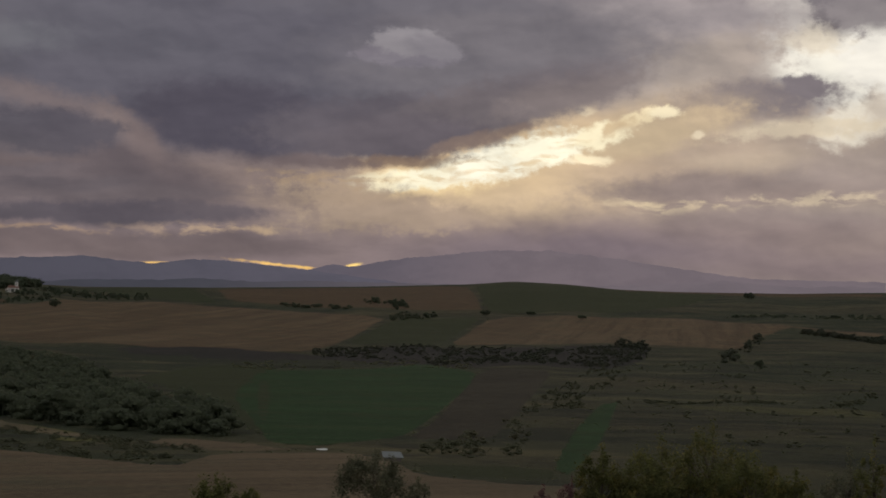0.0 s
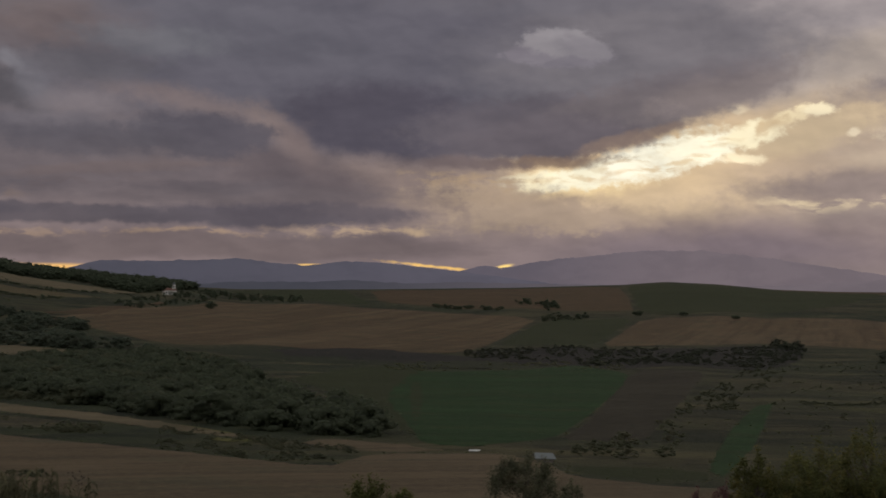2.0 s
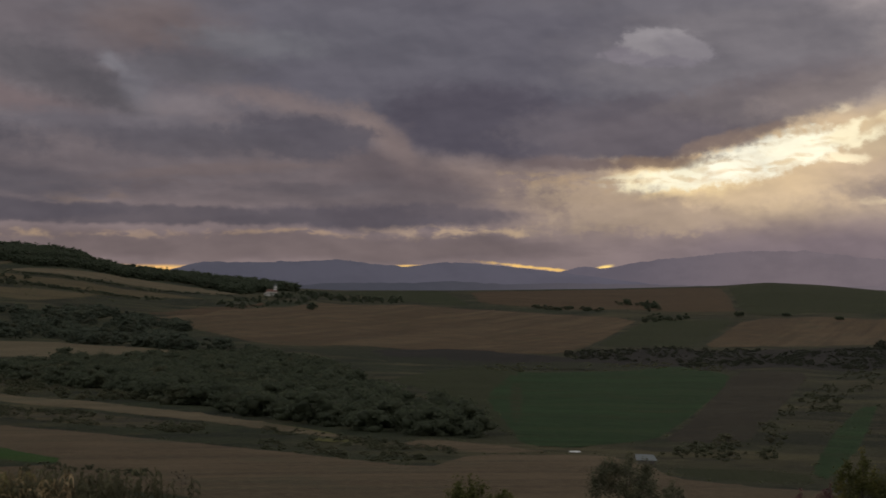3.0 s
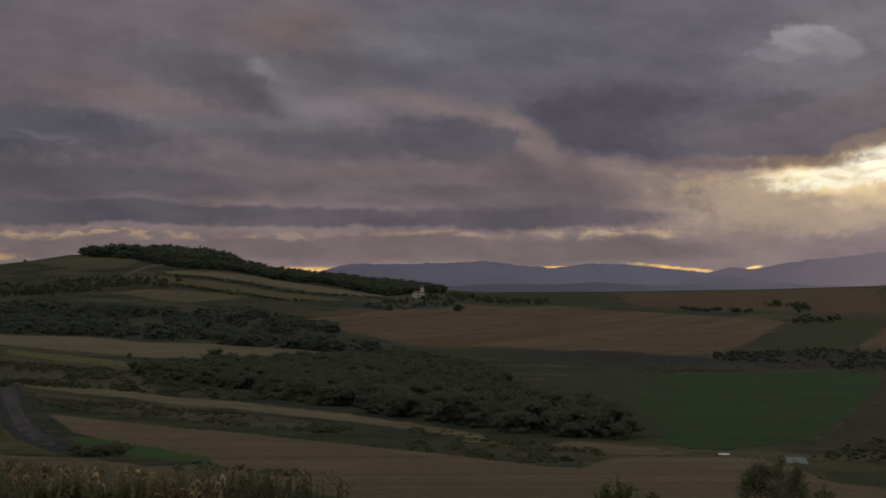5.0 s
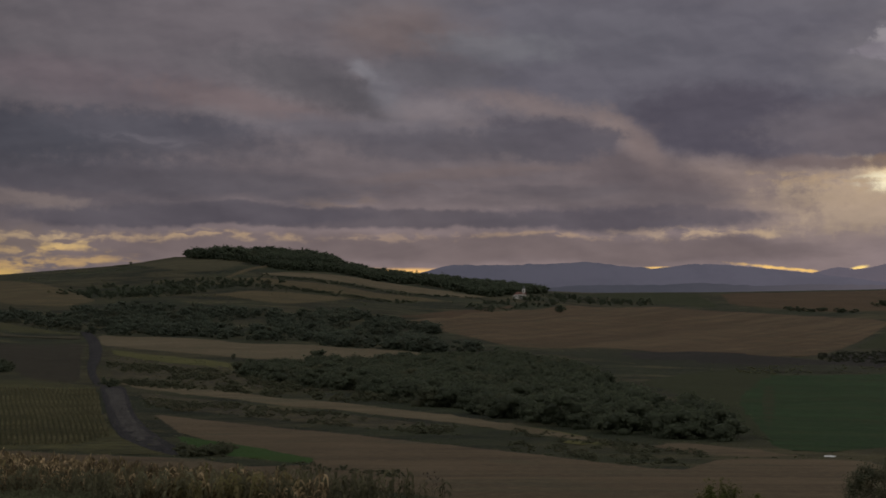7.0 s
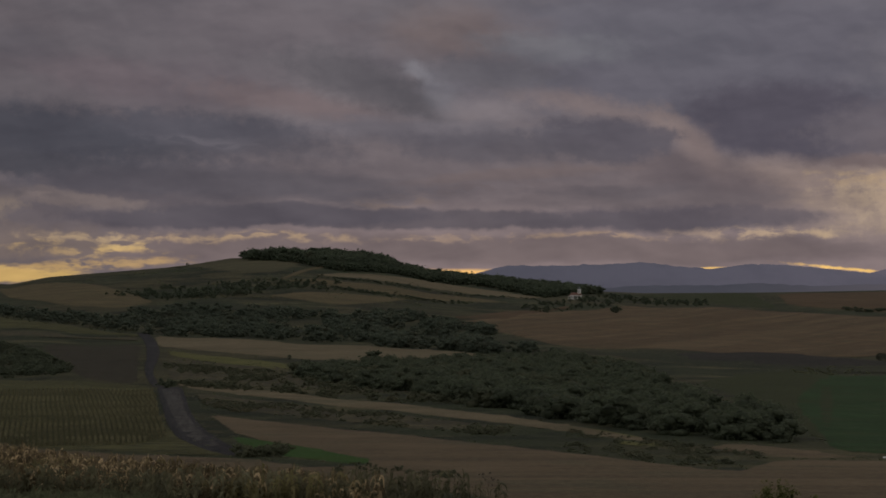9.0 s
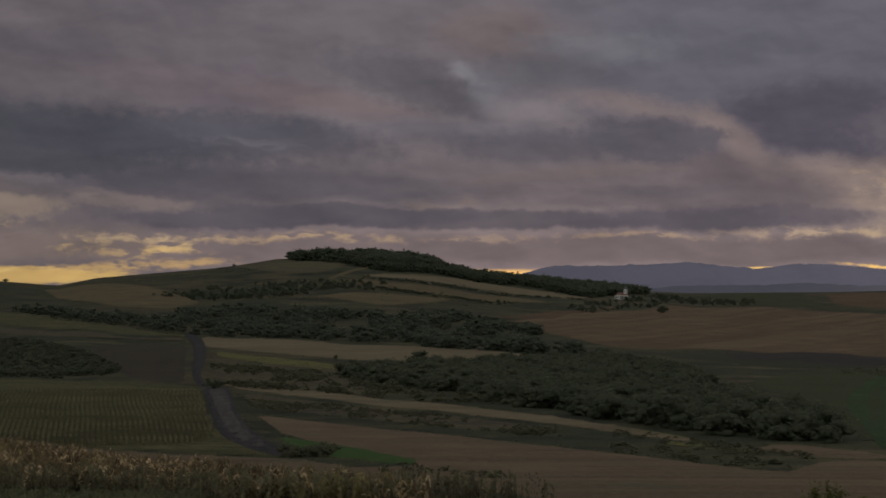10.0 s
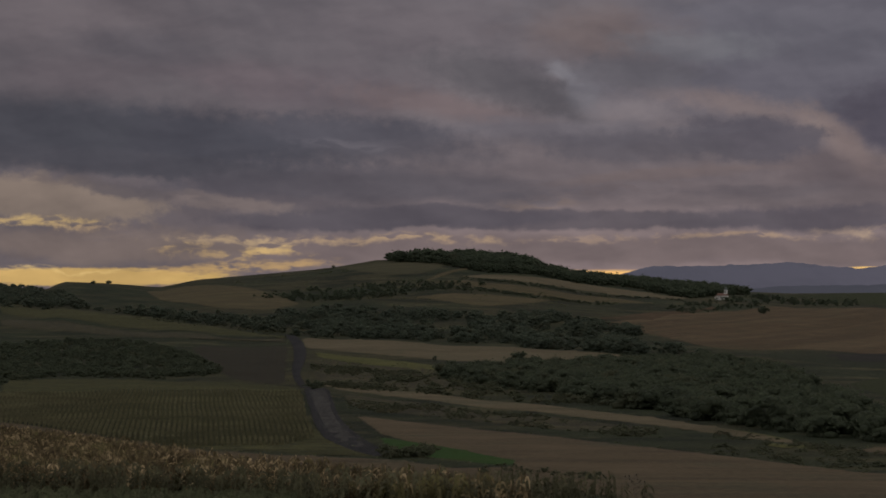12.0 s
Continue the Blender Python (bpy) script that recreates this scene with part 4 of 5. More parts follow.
def scatter(corners, number, seed, clumps=0.0):
    """Places strewn evenly over the plan inside an outline of bearings and distances."""
    rng = np.random.default_rng(seed)
    flat = [(a, math.log(r)) for a, r in corners]
    a0, a1 = min(a for a, _ in flat), max(a for a, _ in flat)
    r0, r1 = min(r for _, r in corners), max(r for _, r in corners)
    az, rr = np.empty(0), np.empty(0)
    while len(az) < number:
        a, r = rng.uniform(a0, a1, 4000), np.sqrt(rng.uniform(r0 ** 2, r1 ** 2, 4000))
        ok = inside(a, np.log(r), flat)
        if clumps:
            thick = np.array([noise.noise((x * 0.9, y * 7, seed * 3.1)) + 0.7 * noise.noise((x * 3.1, y * 24, seed)) for x, y in zip(a, np.log(r))])
            ok &= rng.uniform(0, 1, 4000) < smooth((thick - clumps + 0.55) / 0.6)
        az, rr = np.append(az, a[ok]), np.append(rr, r[ok])
    return az[:number], rr[:number]


def wood(corners, number, size, kinds, material, label, seed, name="wood", wide=1.0, clumps=0.0, category="wood"):
    az, r = scatter(corners, number, seed, clumps)
    rng = np.random.default_rng(seed + 1)
    swell = np.array([noise.noise((x * 0.8, math.log(y) * 8, seed)) for x, y in zip(az, r)])
    high = size[0] + (size[1] - size[0]) * np.clip(rng.uniform(0, 1, number) ** 1.7 + 0.35 * swell, 0, 1.1)
    return plant(name, kinds, az, r, high, wide, material, label, category, seed + 2)


def hedge(line, number, size, kinds, material, label, seed, spread=0.02, name="hedge", wide=1.2, category="hedge"):
    """Bushes along a line of bearings and distances."""
    rng = np.random.default_rng(seed)
    f = np.sort(rng.uniform(0, len(line) - 1.0001, number))
    i = f.astype(int)
    pts = np.array([(a, math.log(r)) for a, r in line])
    p = pts[i] + (pts[i + 1] - pts[i]) * (f - i)[:, None]
    az, r = p[:, 0] + rng.normal(0, 0.06, number), np.exp(p[:, 1] + rng.normal(0, spread, number))
    return plant(name, kinds, az, r, rng.uniform(size[0], size[1], number), wide, material, label, category, seed + 5)


# the wood on the near shoulder of the valley
wood([(-23.08, 589), (-20.68, 645), (-18.66, 694), (-16.65, 738), (-14.29, 772), (-11.96, 666), (-10.89, 477), (-9.84, 361), (-8.22, 290), (-6.48, 209), (-8.74, 221), (-10.54, 230), (-13.02, 258), (-14.65, 293), (-17.01, 345), (-18.84, 402), (-20.68, 457), (-22.53, 523)],
     3100, (2.6, 6.2), WOOD, wood_leaf, "dark broadleaf wood covering a valley shoulder", 101, "wood", 1.3)
# woods in the dip beyond it
wood([(-28.24, 1385), (-27.33, 1511), (-25.85, 1435), (-24.38, 1417), (-22.53, 1388), (-20.69, 1370), (-18.84, 1356), (-16.65, 1205), (-16.28, 1134), (-18.84, 1056), (-14.47, 861), (-17.01, 839), (-20.68, 956), (-24.38, 1041), (-28.06, 1121)],
     1900, (2.5, 9), FAR_WOOD, valley_leaf, "band of mixed dark trees along the valley", 103, "wood", 1.4, 0.24)
wood([(-37.02, 2120), (-35.27, 1932), (-34.02, 1530), (-31.88, 1498), (-30.61, 1407), (-28.06, 1277), (-28.06, 1138), (-30.25, 1282), (-33.49, 1521), (-35.26, 1664), (-37.01, 1760)], 620, (3, 9.5), FAR_WOOD, valley_leaf, "dark trees behind a grassy ridge", 104, "wood", 1.35)
wood([(-38.05, 2204), (-36.15, 2233), (-35.18, 1828), (-34.38, 1575), (-38.05, 1706)], 150, (8, 13), FAR_WOOD, valley_leaf, "dark trees on the shoulder of a hill", 109, "copse", 1.3)
wood([(-29.16, 1705), (-26.96, 1797), (-25.49, 1702), (-23.64, 1625), (-25.49, 1575), (-27.33, 1606)], 120, (4, 8), FAR_WOOD, far_leaf, "dark copse in a fold of the hill", 105, "copse", 1.1)
# the wooded crown and spur of the hill
wood([(-24.75, 2247), (-22.90, 2254), (-20.69, 2254), (-19.76, 2233), (-18.48, 2252), (-17.01, 2230), (-13.38, 2250), (-12.91, 2136), (-14.82, 1865), (-16.64, 2014), (-18.84, 2011), (-21.06, 1950), (-21.79, 1993), (-22.90, 2069), (-24.38, 2167)],
     1400, (9.5, 13.5), FAR_WOOD, far_leaf, "dark forest crowning the long hill", 106, "wood", 1.25)
wood([(-15.59, 1578), (-14.67, 1755), (-13.57, 1890), (-12.65, 2064), (-11.92, 2051), (-12.29, 1835), (-12.83, 1689), (-13.93, 1613), (-15.04, 1500)], 150, (2.5, 6), FAR_WOOD, far_leaf, "dark trees round the church", 107, "copse", 1.3)
hedge([(-22.20, 1848), (-20.87, 1826), (-19.81, 1804), (-18.56, 1842), (-16.78, 1784), (-15.01, 1789)], 240, (1, 2.6), FAR_WOOD, far_leaf, "dark hedge between hillside strips", 130, 0.006, "hedge", 2.0)
hedge([(-23.70, 1672), (-22.47, 1692), (-21.40, 1702), (-20.51, 1677), (-19.09, 1640), (-17.31, 1638)], 240, (1, 3), FAR_WOOD, far_leaf, "dark hedge between hillside strips", 131, 0.008, "hedge", 2.0)
wood([(-25.86, 1803), (-24.38, 1799), (-22.53, 1766), (-21.42, 1757), (-22.72, 1681), (-24.75, 1648)], 130, (3, 6), FAR_WOOD, far_leaf, "dark scrub wood on the hillside", 132, "copse", 1.2)
wood([(-24.68, 2207), (-22.90, 2217), (-20.69, 2217), (-19.67, 2183), (-20.13, 2021), (-21.42, 2011), (-22.72, 2097), (-24.38, 2153)], 420, (14, 19.5), FAR_WOOD, far_leaf, "tall dark forest on the hilltop", 133, "wood", 1.2)
# the thicket above the maize rows
wood([(-37.70, 1000), (-34.91, 1044), (-32.59, 1013), (-30.97, 836), (-29.88, 570), (-31.69, 551), (-35.25, 593), (-37.69, 478)], 1100, (2.2, 3.8), WOOD, wood_leaf, "dense dark thicket above the maize rows", 108, "thicket", 1.45)
# hedges and shrubs of the far slope
wood([(-4.29, 835), (-2.60, 918), (-0.38, 957), (2.20, 946), (4.23, 933), (5.87, 1008), (6.79, 1034), (6.70, 858), (5.52, 708), (4.05, 729), (2.58, 736), (1.47, 714), (-0.00, 674), (-1.11, 740), (-2.59, 770), (-4.06, 751)], 1100, (0.8, 2.3), FAR_WOOD, hedge_leaf, "dark overgrown hedge band across the valley", 110, "hedge", 1.9, 0.05, "hedge")
hedge([(-5.20, 1662), (-4.10, 1651), (-3.03, 1578)], 34, (2.5, 5), FAR_WOOD, far_leaf, "short row of dark bushes", 112, 0.008, "hedge", 1.8)
hedge([(-2.44, 1750), (-1.70, 1681), (-1.15, 1667)], 34, (3.5, 7), FAR_WOOD, far_leaf, "clump of dark trees on the slope", 113)
hedge([(-1.69, 1395), (-1.14, 1438), (-0.22, 1471)], 22, (3, 6), FAR_WOOD, far_leaf, "clump of dark trees at a field corner", 114)
hedge([(5.69, 996), (6.79, 981)], 18, (3, 6), FAR_WOOD, hedge_leaf, "copse of purple-brown shrubs", 115)
hedge([(-12.06, 1930), (-10.99, 1887), (-9.56, 1802)], 60, (3.5, 7), FAR_WOOD, far_leaf, "dark trees along the ridge road", 116)
hedge([(9.30, 1583), (11.27, 1585), (14.22, 1556)], 70, (1.8, 3.5), BUSH, far_leaf, "line of low dark scrub", 117, 0.01, "hedge", 1.8)
hedge([(11.63, 1297), (12.69, 1251), (14.23, 1143)], 60, (2.5, 5), FAR_WOOD, hedge_leaf, "dark hedge along a field edge", 118, 0.01, "hedge", 1.8)
hedge([(9.32, 828), (10.30, 1187)], 12, (4, 7), BUSH, hedge_leaf, "shrubs along a field corner", 119)
wood([(4.79, 692), (6.07, 724), (5.35, 485), (4.08, 306), (2.99, 235), (2.45, 173), (1.34, 171), (1.33, 232), (2.61, 313), (3.70, 475)], 180, (0.4, 1.6), BUSH, scrub_leaf, "scattered bushes running down the slope", 120, "scrub", 1.5, 0.15, "scrub")
wood([(-0.69, 205), (0.96, 231), (1.52, 186), (0.97, 170), (-1.06, 177)], 40, (0.4, 1.3), BUSH, scrub_leaf, "dark bushes at a field corner", 147, "scrub", 1.6, 0.2, "scrub")
wood([(5.70, 792), (9.51, 822), (14.25, 821), (14.28, 219), (7.75, 214), (6.10, 312), (5.17, 439)], 300, (0.3, 1.1), BUSH, scrub_leaf, "scattered low scrub on rough pasture", 121, "scrub", 2.1, 0.25, "scrub")
hedge([(6.63, 391), (7.73, 398), (9.53, 418), (11.14, 416)], 90, (0.4, 1.0), BUSH, scrub_leaf, "dark hedge line on rough pasture", 122, 0.006, "hedge", 1.8)
hedge([(12.55, 395), (13.25, 412), (13.95, 498)], 26, (0.6, 1.6), BUSH, scrub_leaf, "dark bushes on rough pasture", 148, 0.02, "hedge", 1.5)
wood([(-14.06, 245), (-9.46, 197), (-7.70, 188), (-7.90, 158), (-9.62, 148), (-14.05, 184)], 280, (0.15, 0.7), BUSH, scrub_leaf, "low scrub on the bank below the wood", 123, "scrub", 2.2, 0.25, "scrub")
wood([(-27.12, 668), (-25.16, 662), (-22.77, 546), (-20.93, 488), (-19.09, 431), (-17.24, 405), (-17.24, 353), (-19.45, 355), (-22.03, 397), (-24.60, 430), (-26.97, 475)], 1000, (0.5, 2.3), BUSH, scrub_leaf, "rough scrub on a weedy slope", 124, "scrub", 1.5, 0.25, "scrub")
wood([(-25.97, 380), (-23.50, 351), (-20.19, 300), (-17.24, 266), (-15.39, 239), (-14.47, 219), (-16.50, 224), (-19.45, 246), (-22.77, 286), (-25.88, 325)], 700, (0.25, 0.9), BUSH, scrub_leaf, "low weeds along a verge", 125, "scrub", 1.9, 0.25, "scrub")
hedge([(-32.85, 1453), (-31.27, 1357), (-29.50, 1235), (-27.70, 1112)], 150, (0.6, 2.0), BUSH, scrub_leaf, "weedy bank under a grassy ridge", 150, 0.02, "hedge", 1.6)
wood([(6.07, 726), (14.24, 966), (14.28, 165), (4.11, 144), (2.27, 162), (4.07, 434)], 550, (0.15, 0.45), TUFT, weed_leaf, "tussocky rough pasture", 140, "tussocks", 1.6, 0.4, "grass")
wood([(-26.95, 854), (-22.53, 676), (-18.84, 459), (-18.84, 398), (-22.53, 434), (-26.95, 493)], 900, (0.3, 0.9), TUFT, weed_leaf, "tussocky weedy slope", 142, "tussocks", 1.6, 0.4, "grass")
wood([(-31.70, 2124), (-28.06, 2174), (-24.75, 2085), (-21.79, 1925), (-18.84, 1916), (-15.19, 1793), (-18.84, 1527), (-26.22, 1575)], 900, (0.6, 1.8), TUFT, weed_leaf, "tussocks and low bushes on the hillside", 143, "tussocks", 1.8, 0.4, "grass")
wood([(-6.99, 708), (1.29, 757), (1.29, 656), (-6.98, 612)], 500, (0.4, 1.2), TUFT, weed_leaf, "weedy verge below the hedge", 144, "tussocks", 1.8, 0.3, "grass")
rng = np.random.default_rng(12)
edge_at = np.array(EDGES)
edge_at = edge_at[(edge_at[:, 1] > 130) & (edge_at[:, 1] < 2200)]
pick = rng.integers(0, len(edge_at), 1500)
edge_az = edge_at[pick, 0] + rng.normal(0, 0.10, len(pick))
edge_r = edge_at[pick, 1] * (1 + rng.normal(0, 0.004, len(pick)))
plant("verge", TUFT, edge_az, edge_r, rng.uniform(0.12, 0.38, len(pick)) * (0.5 + edge_r / 700), 1.8, weed_leaf, "weeds and rough grass along the field edges", "grass", 145)
hedge([(-20.57, 640), (-20.10, 655), (-19.14, 671), (-18.24, 676), (-17.43, 653)], 22, (4, 7.5), WOOD, wood_leaf, "taller trees at the wood's edge", 126)
hedge([(-24.81, 174), (-23.86, 173), (-23.16, 178)], 34, (0.7, 1.5), BUSH, scrub_leaf, "low dark bushes at the bend of the track", 127)
hedge([(-21.65, 145), (-20.55, 145), (-18.70, 135), (-17.60, 130)], 34, (0.3, 0.7), BUSH, scrub_leaf, "low dark weeds along the field edge", 128)
hedge([(-27.23, 494), (-26.95, 456)], 8, (1.5, 3), BUSH, wood_leaf, "dark bush beside the track", 129)


# ---------------------------------------------------------------- single trees and bushes
def tube(bm, a, b, ra, rb, sides=6):
    """A tapered limb from a to b."""
    a, b = Vector(a), Vector(b)
    turn = (b - a).to_track_quat("Z", "Y").to_matrix()
    rings = []
    for p, rad in ((a, ra), (a.lerp(b, 0.5) + Vector((0.06, -0.04, 0)) * (b - a).length * 0.5, (ra + rb) / 2), (b, rb)):
        rings.append([bm.verts.new(p + turn @ Vector((rad * math.cos(6.2832 * i / sides), rad * math.sin(6.2832 * i / sides), 0))) for i in range(sides)])
    for lo, hi in zip(rings, rings[1:]):
        for i in range(sides):
            bm.faces.new((lo[i], lo[(i + 1) % sides], hi[(i + 1) % sides], hi[i]))
    bm.faces.new(rings[0][::-1]), bm.faces.new(rings[-1])


def tree(name, at, r, wide, material, label, seed, leaves=2500, leaf=0.09, shoots=9, high=None, group="", category="bush", spiky=0.25):
    """A bush or tree on its own: trunk, limbs, and a crown of loose leaf clusters with gaps.
    at: bearing and height angle of its top; r: distance; wide: half width in metres."""
    rng = np.random.default_rng(seed)
    foot = spot(at[0], r)
    high = high or EYE + r * math.tan(math.radians(at[1])) - foot.z
    root = tagged(new(name), label, category, group)
    root.location = foot
    bm = bmesh.new()
    tube(bm, (0, 0, -0.15), (0.03 * high, 0.02 * high, high * 0.55), 0.022 * high + 0.02, 0.012 * high + 0.01)
    part("trunk", bm, bark, root, smooth_faces=True)
    tips = []
    for k in range(shoots):
        a = 6.2832 * (k + rng.uniform(-0.3, 0.3)) / shoots
        reach = rng.uniform(0.35, 1.0) * wide
        top = high * (1 - 0.42 * (reach / wide) ** 1.6) * rng.uniform(1 - spiky, 1.0) if k else high
        if k == 0:
            reach = wide * 0.1
        tip = np.array((reach * math.cos(a), reach * math.sin(a), top))
        start = np.array((0.02 * high, 0.01 * high, high * rng.uniform(0.15, 0.5)))
        tips.append((start, tip))
        bm = bmesh.new()
        tube(bm, start, start + (tip - start) * 0.9, 0.010 * high + 0.008, 0.006, 4)
        part("limb", bm, bark, root, smooth_faces=True)
    hubs = [tip for _, tip in tips]
    for k in range(26):
        w = rng.normal(0, 1, 3)
        w /= np.linalg.norm(w)
        f = rng.uniform(0.45, 0.95)
        hubs.append(np.array((w[0] * wide * f, w[1] * wide * f, high * (0.5 + 0.42 * w[2] * f))))
    each = leaves // len(hubs)
    pts, ways = [], []
    for k, hub in enumerate(hubs):
        off = rng.normal(0, 1, (each, 3))
        off /= np.linalg.norm(off, axis=1)[:, None]
        size = wide * rng.uniform(0.16, 0.34) * (0.7 if k < shoots else 1.0)
        p = hub + off * size * rng.uniform(0.2, 1.15, (each, 1)) * (1, 1, 1.0 + spiky)
        if k < shoots:
            p -= (hub * (0.12, 0.12, 0.25)) * rng.uniform(0, 1, (each, 1))
        pts.append(p), ways.append(off + (0, 0, 0.3))
    pts, ways = np.concatenate(pts), np.concatenate(ways)
    pts[:, 2] = np.clip(pts[:, 2], 0.05, high * 1.02)
    sheet("crown", leaf_cards(rng, pts, ways, leaf), tri_quads(len(pts)), material, root)
    return root


OLIVE = "large olive-green bush with yellowing shoots on the near slope"
for k, (top, half) in enumerate([((5.23, -4.98), 1.1), ((7.10, -4.64), 1.7), ((8.72, -4.12), 2.0), ((10.08, -5.09), 1.5), ((11.43, -5.61), 1.2), ((8.01, -4.97), 1.8), ((6.11, -5.43), 1.4), ((9.55, -5.32), 1.7), ((10.90, -5.86), 1.3), ((6.85, -5.73), 1.5)]):
    tree("bush", top, 72 + 2 * (k % 3), half, near_leaf, OLIVE, 260 + k, 5600, 0.06, 13, group="bushes on the near slope", spiky=0.22)
tree("tree", (13.87, -4.38), 74, 0.8, near_leaf, "slender young tree with thin green leaves", 210, 2200, 0.06, 9, category="tree", spiky=0.45)
tree("bush", (13.09, -4.89), 80, 1.3, dark_leaf, "dark bush beside a slender young tree", 211, 3800, 0.06, 12)
tree("bush", (4.29, -6.09), 74, 0.75, red_leaf, "small bush with reddish autumn leaves", 212, 2200, 0.05, 9)
tree("bush", (3.38, -6.34), 74, 0.6, red_leaf, "small bush with reddish autumn leaves", 213, 1800, 0.05, 9)
tree("tree", (-2.16, -5.33), 88, 1.95, dark_leaf, "round dark tree on the near slope", 214, 10000, 0.06, 15, category="tree", spiky=0.12)
tree("bush", (-0.71, -6.20), 86, 0.85, dark_leaf, "small dark bush beside a round tree", 215, 2200, 0.06, 9)
tree("bush", (-7.31, -6.13), 84, 1.15, near_leaf, "small green bush with upright shoots", 216, 3000, 0.06, 9, spiky=0.3)
tree("bush", (-6.17, -6.59), 84, 0.9, near_leaf, "low green bush on the near slope", 217, 2200, 0.06, 9)
tree("bush", (-23.96, -5.77), 90, 0.9, near_leaf, "leafy green bush at the edge of the maize", 218, 2400, 0.06, 9, spiky=0.3)
for at, half in (((-8.0, 381), 0.5), ((-7.84, 380), 0.5)):
    tree("bush", at, at[1], half, dark_leaf, "small dark shrub standing in the green meadow", 222, 300, 0.08, 6, 1.1)
tree("bush", (-25.47, -6.31), 86, 0.7, near_leaf, "low green bush at the edge of the maize", 219, 1500, 0.06, 8, spiky=0.3)
tree("bush", (-21.70, -6.27), 88, 0.8, near_leaf, "low green bush at the edge of the maize", 220, 1500, 0.06, 8, spiky=0.3)
# far single trees
FARTREE = "single dark tree standing in open fields"
for k, (foot, high, half) in enumerate([((-23.10, 744), 2.6, 1.2), ((-12.45, 1558), 7, 5.5), ((10.31, 725), 4.6, 2.4), ((9.58, 831), 3.8, 2.0), ((10.32, 1187), 4.2, 1.8), ((9.94, 2011), 7, 7),
                                        ((1.44, 1482), 4, 5), ((-26.41, 2252), 4.5, 2.4), ((-30.14, 1445), 6.5, 2.4), ((-33.64, 2230), 5, 4), ((-34.12, 2222), 3.5, 4), ((4.58, 1434), 3, 4), ((2.92, 1498), 3, 4)]):
    tree("tree", foot, foot[1], half, far_leaf, FARTREE, 230 + k, 600, half * 0.12, 8, high, "single trees", "tree", 0.12)

# ---------------------------------------------------------------- maize
def maize(seed):
    """A dry maize plant of height 1: stalk, drooping blades, tassel."""
    rng = np.random.default_rng(seed)
    verts, tris = [], []

    def strip(points, widths, side):
        base = len(verts)
        for p, w in zip(points, widths):
            verts.append(p - side * w), verts.append(p + side * w)
        for i in range(len(points) - 1):
            a = base + 2 * i
            tris.append((a, a + 1, a + 3)), tris.append((a, a + 3, a + 2))
    lean = rng.normal(0, 0.04, 3)
    for side in (np.array((1, 0, 0)), np.array((0, 1, 0))):
        strip([np.array((0, 0, -0.03)), np.array((0, 0, 0.5)) + lean * 0.5, np.array((0, 0, 0.9)) + lean], [0.009, 0.008, 0.005], side)
    for k in range(9):
        z = 0.2 + 0.08 * k + rng.uniform(-0.03, 0.03)
        a = k * math.pi + rng.uniform(-0.8, 0.8)
        out = np.array((math.cos(a), math.sin(a), 0))
        side = np.array((-math.sin(a), math.cos(a), rng.uniform(-0.5, 0.5)))
        n = rng.uniform(0.10, 0.20)
        up = rng.uniform(0.02, 0.16)
        p = np.array((0, 0, z)) + lean * z
        strip([p, p + out * n * 0.45 + (0, 0, up), p + out * n + (0, 0, up * 0.3), p + out * n * 1.2 - (0, 0, rng.uniform(0.03, 0.16))], [0.017, 0.033, 0.024, 0.003], side)
    for k in range(3):
        a = rng.uniform(0, 6.28)
        strip([np.array((0, 0, 0.88)) + lean, np.array((0.03 * math.cos(a), 0.03 * math.sin(a), 1.02)) + lean], [0.006, 0.004], np.array((0.7, 0.7, 0)))
    return np.array(verts), np.array(tris)


def maize_stand(corners, number, size, material, label, seed):
    az, r = scatter(corners, number, seed)
    rng = np.random.default_rng(seed)
    return plant("maize", [maize(300 + i) for i in range(7)], az, r, rng.uniform(size[0], size[1], number), 1.0, material, label, "maize", seed + 3, 0.0)


maize_stand([(-38.19, 223), (-36.98, 218), (-33.46, 171), (-29.86, 124), (-24.37, 94), (-20.68, 84), (-19.95, 80), (-26.20, 84), (-27.67, 96), (-38.18, 107)], 6800, (1.5, 2.5), corn_leaf, "dry brown maize standing ripe on the near slope", 401)
maize_stand([(-38.18, 121), (-31.67, 106), (-26.94, 96), (-20.68, 90), (-16.11, 83), (-16.11, 79), (-27.30, 84), (-28.04, 94), (-38.18, 104)], 900, (1.5, 2.5), corn_green, "greenish maize and weeds at the field's edge", 402)


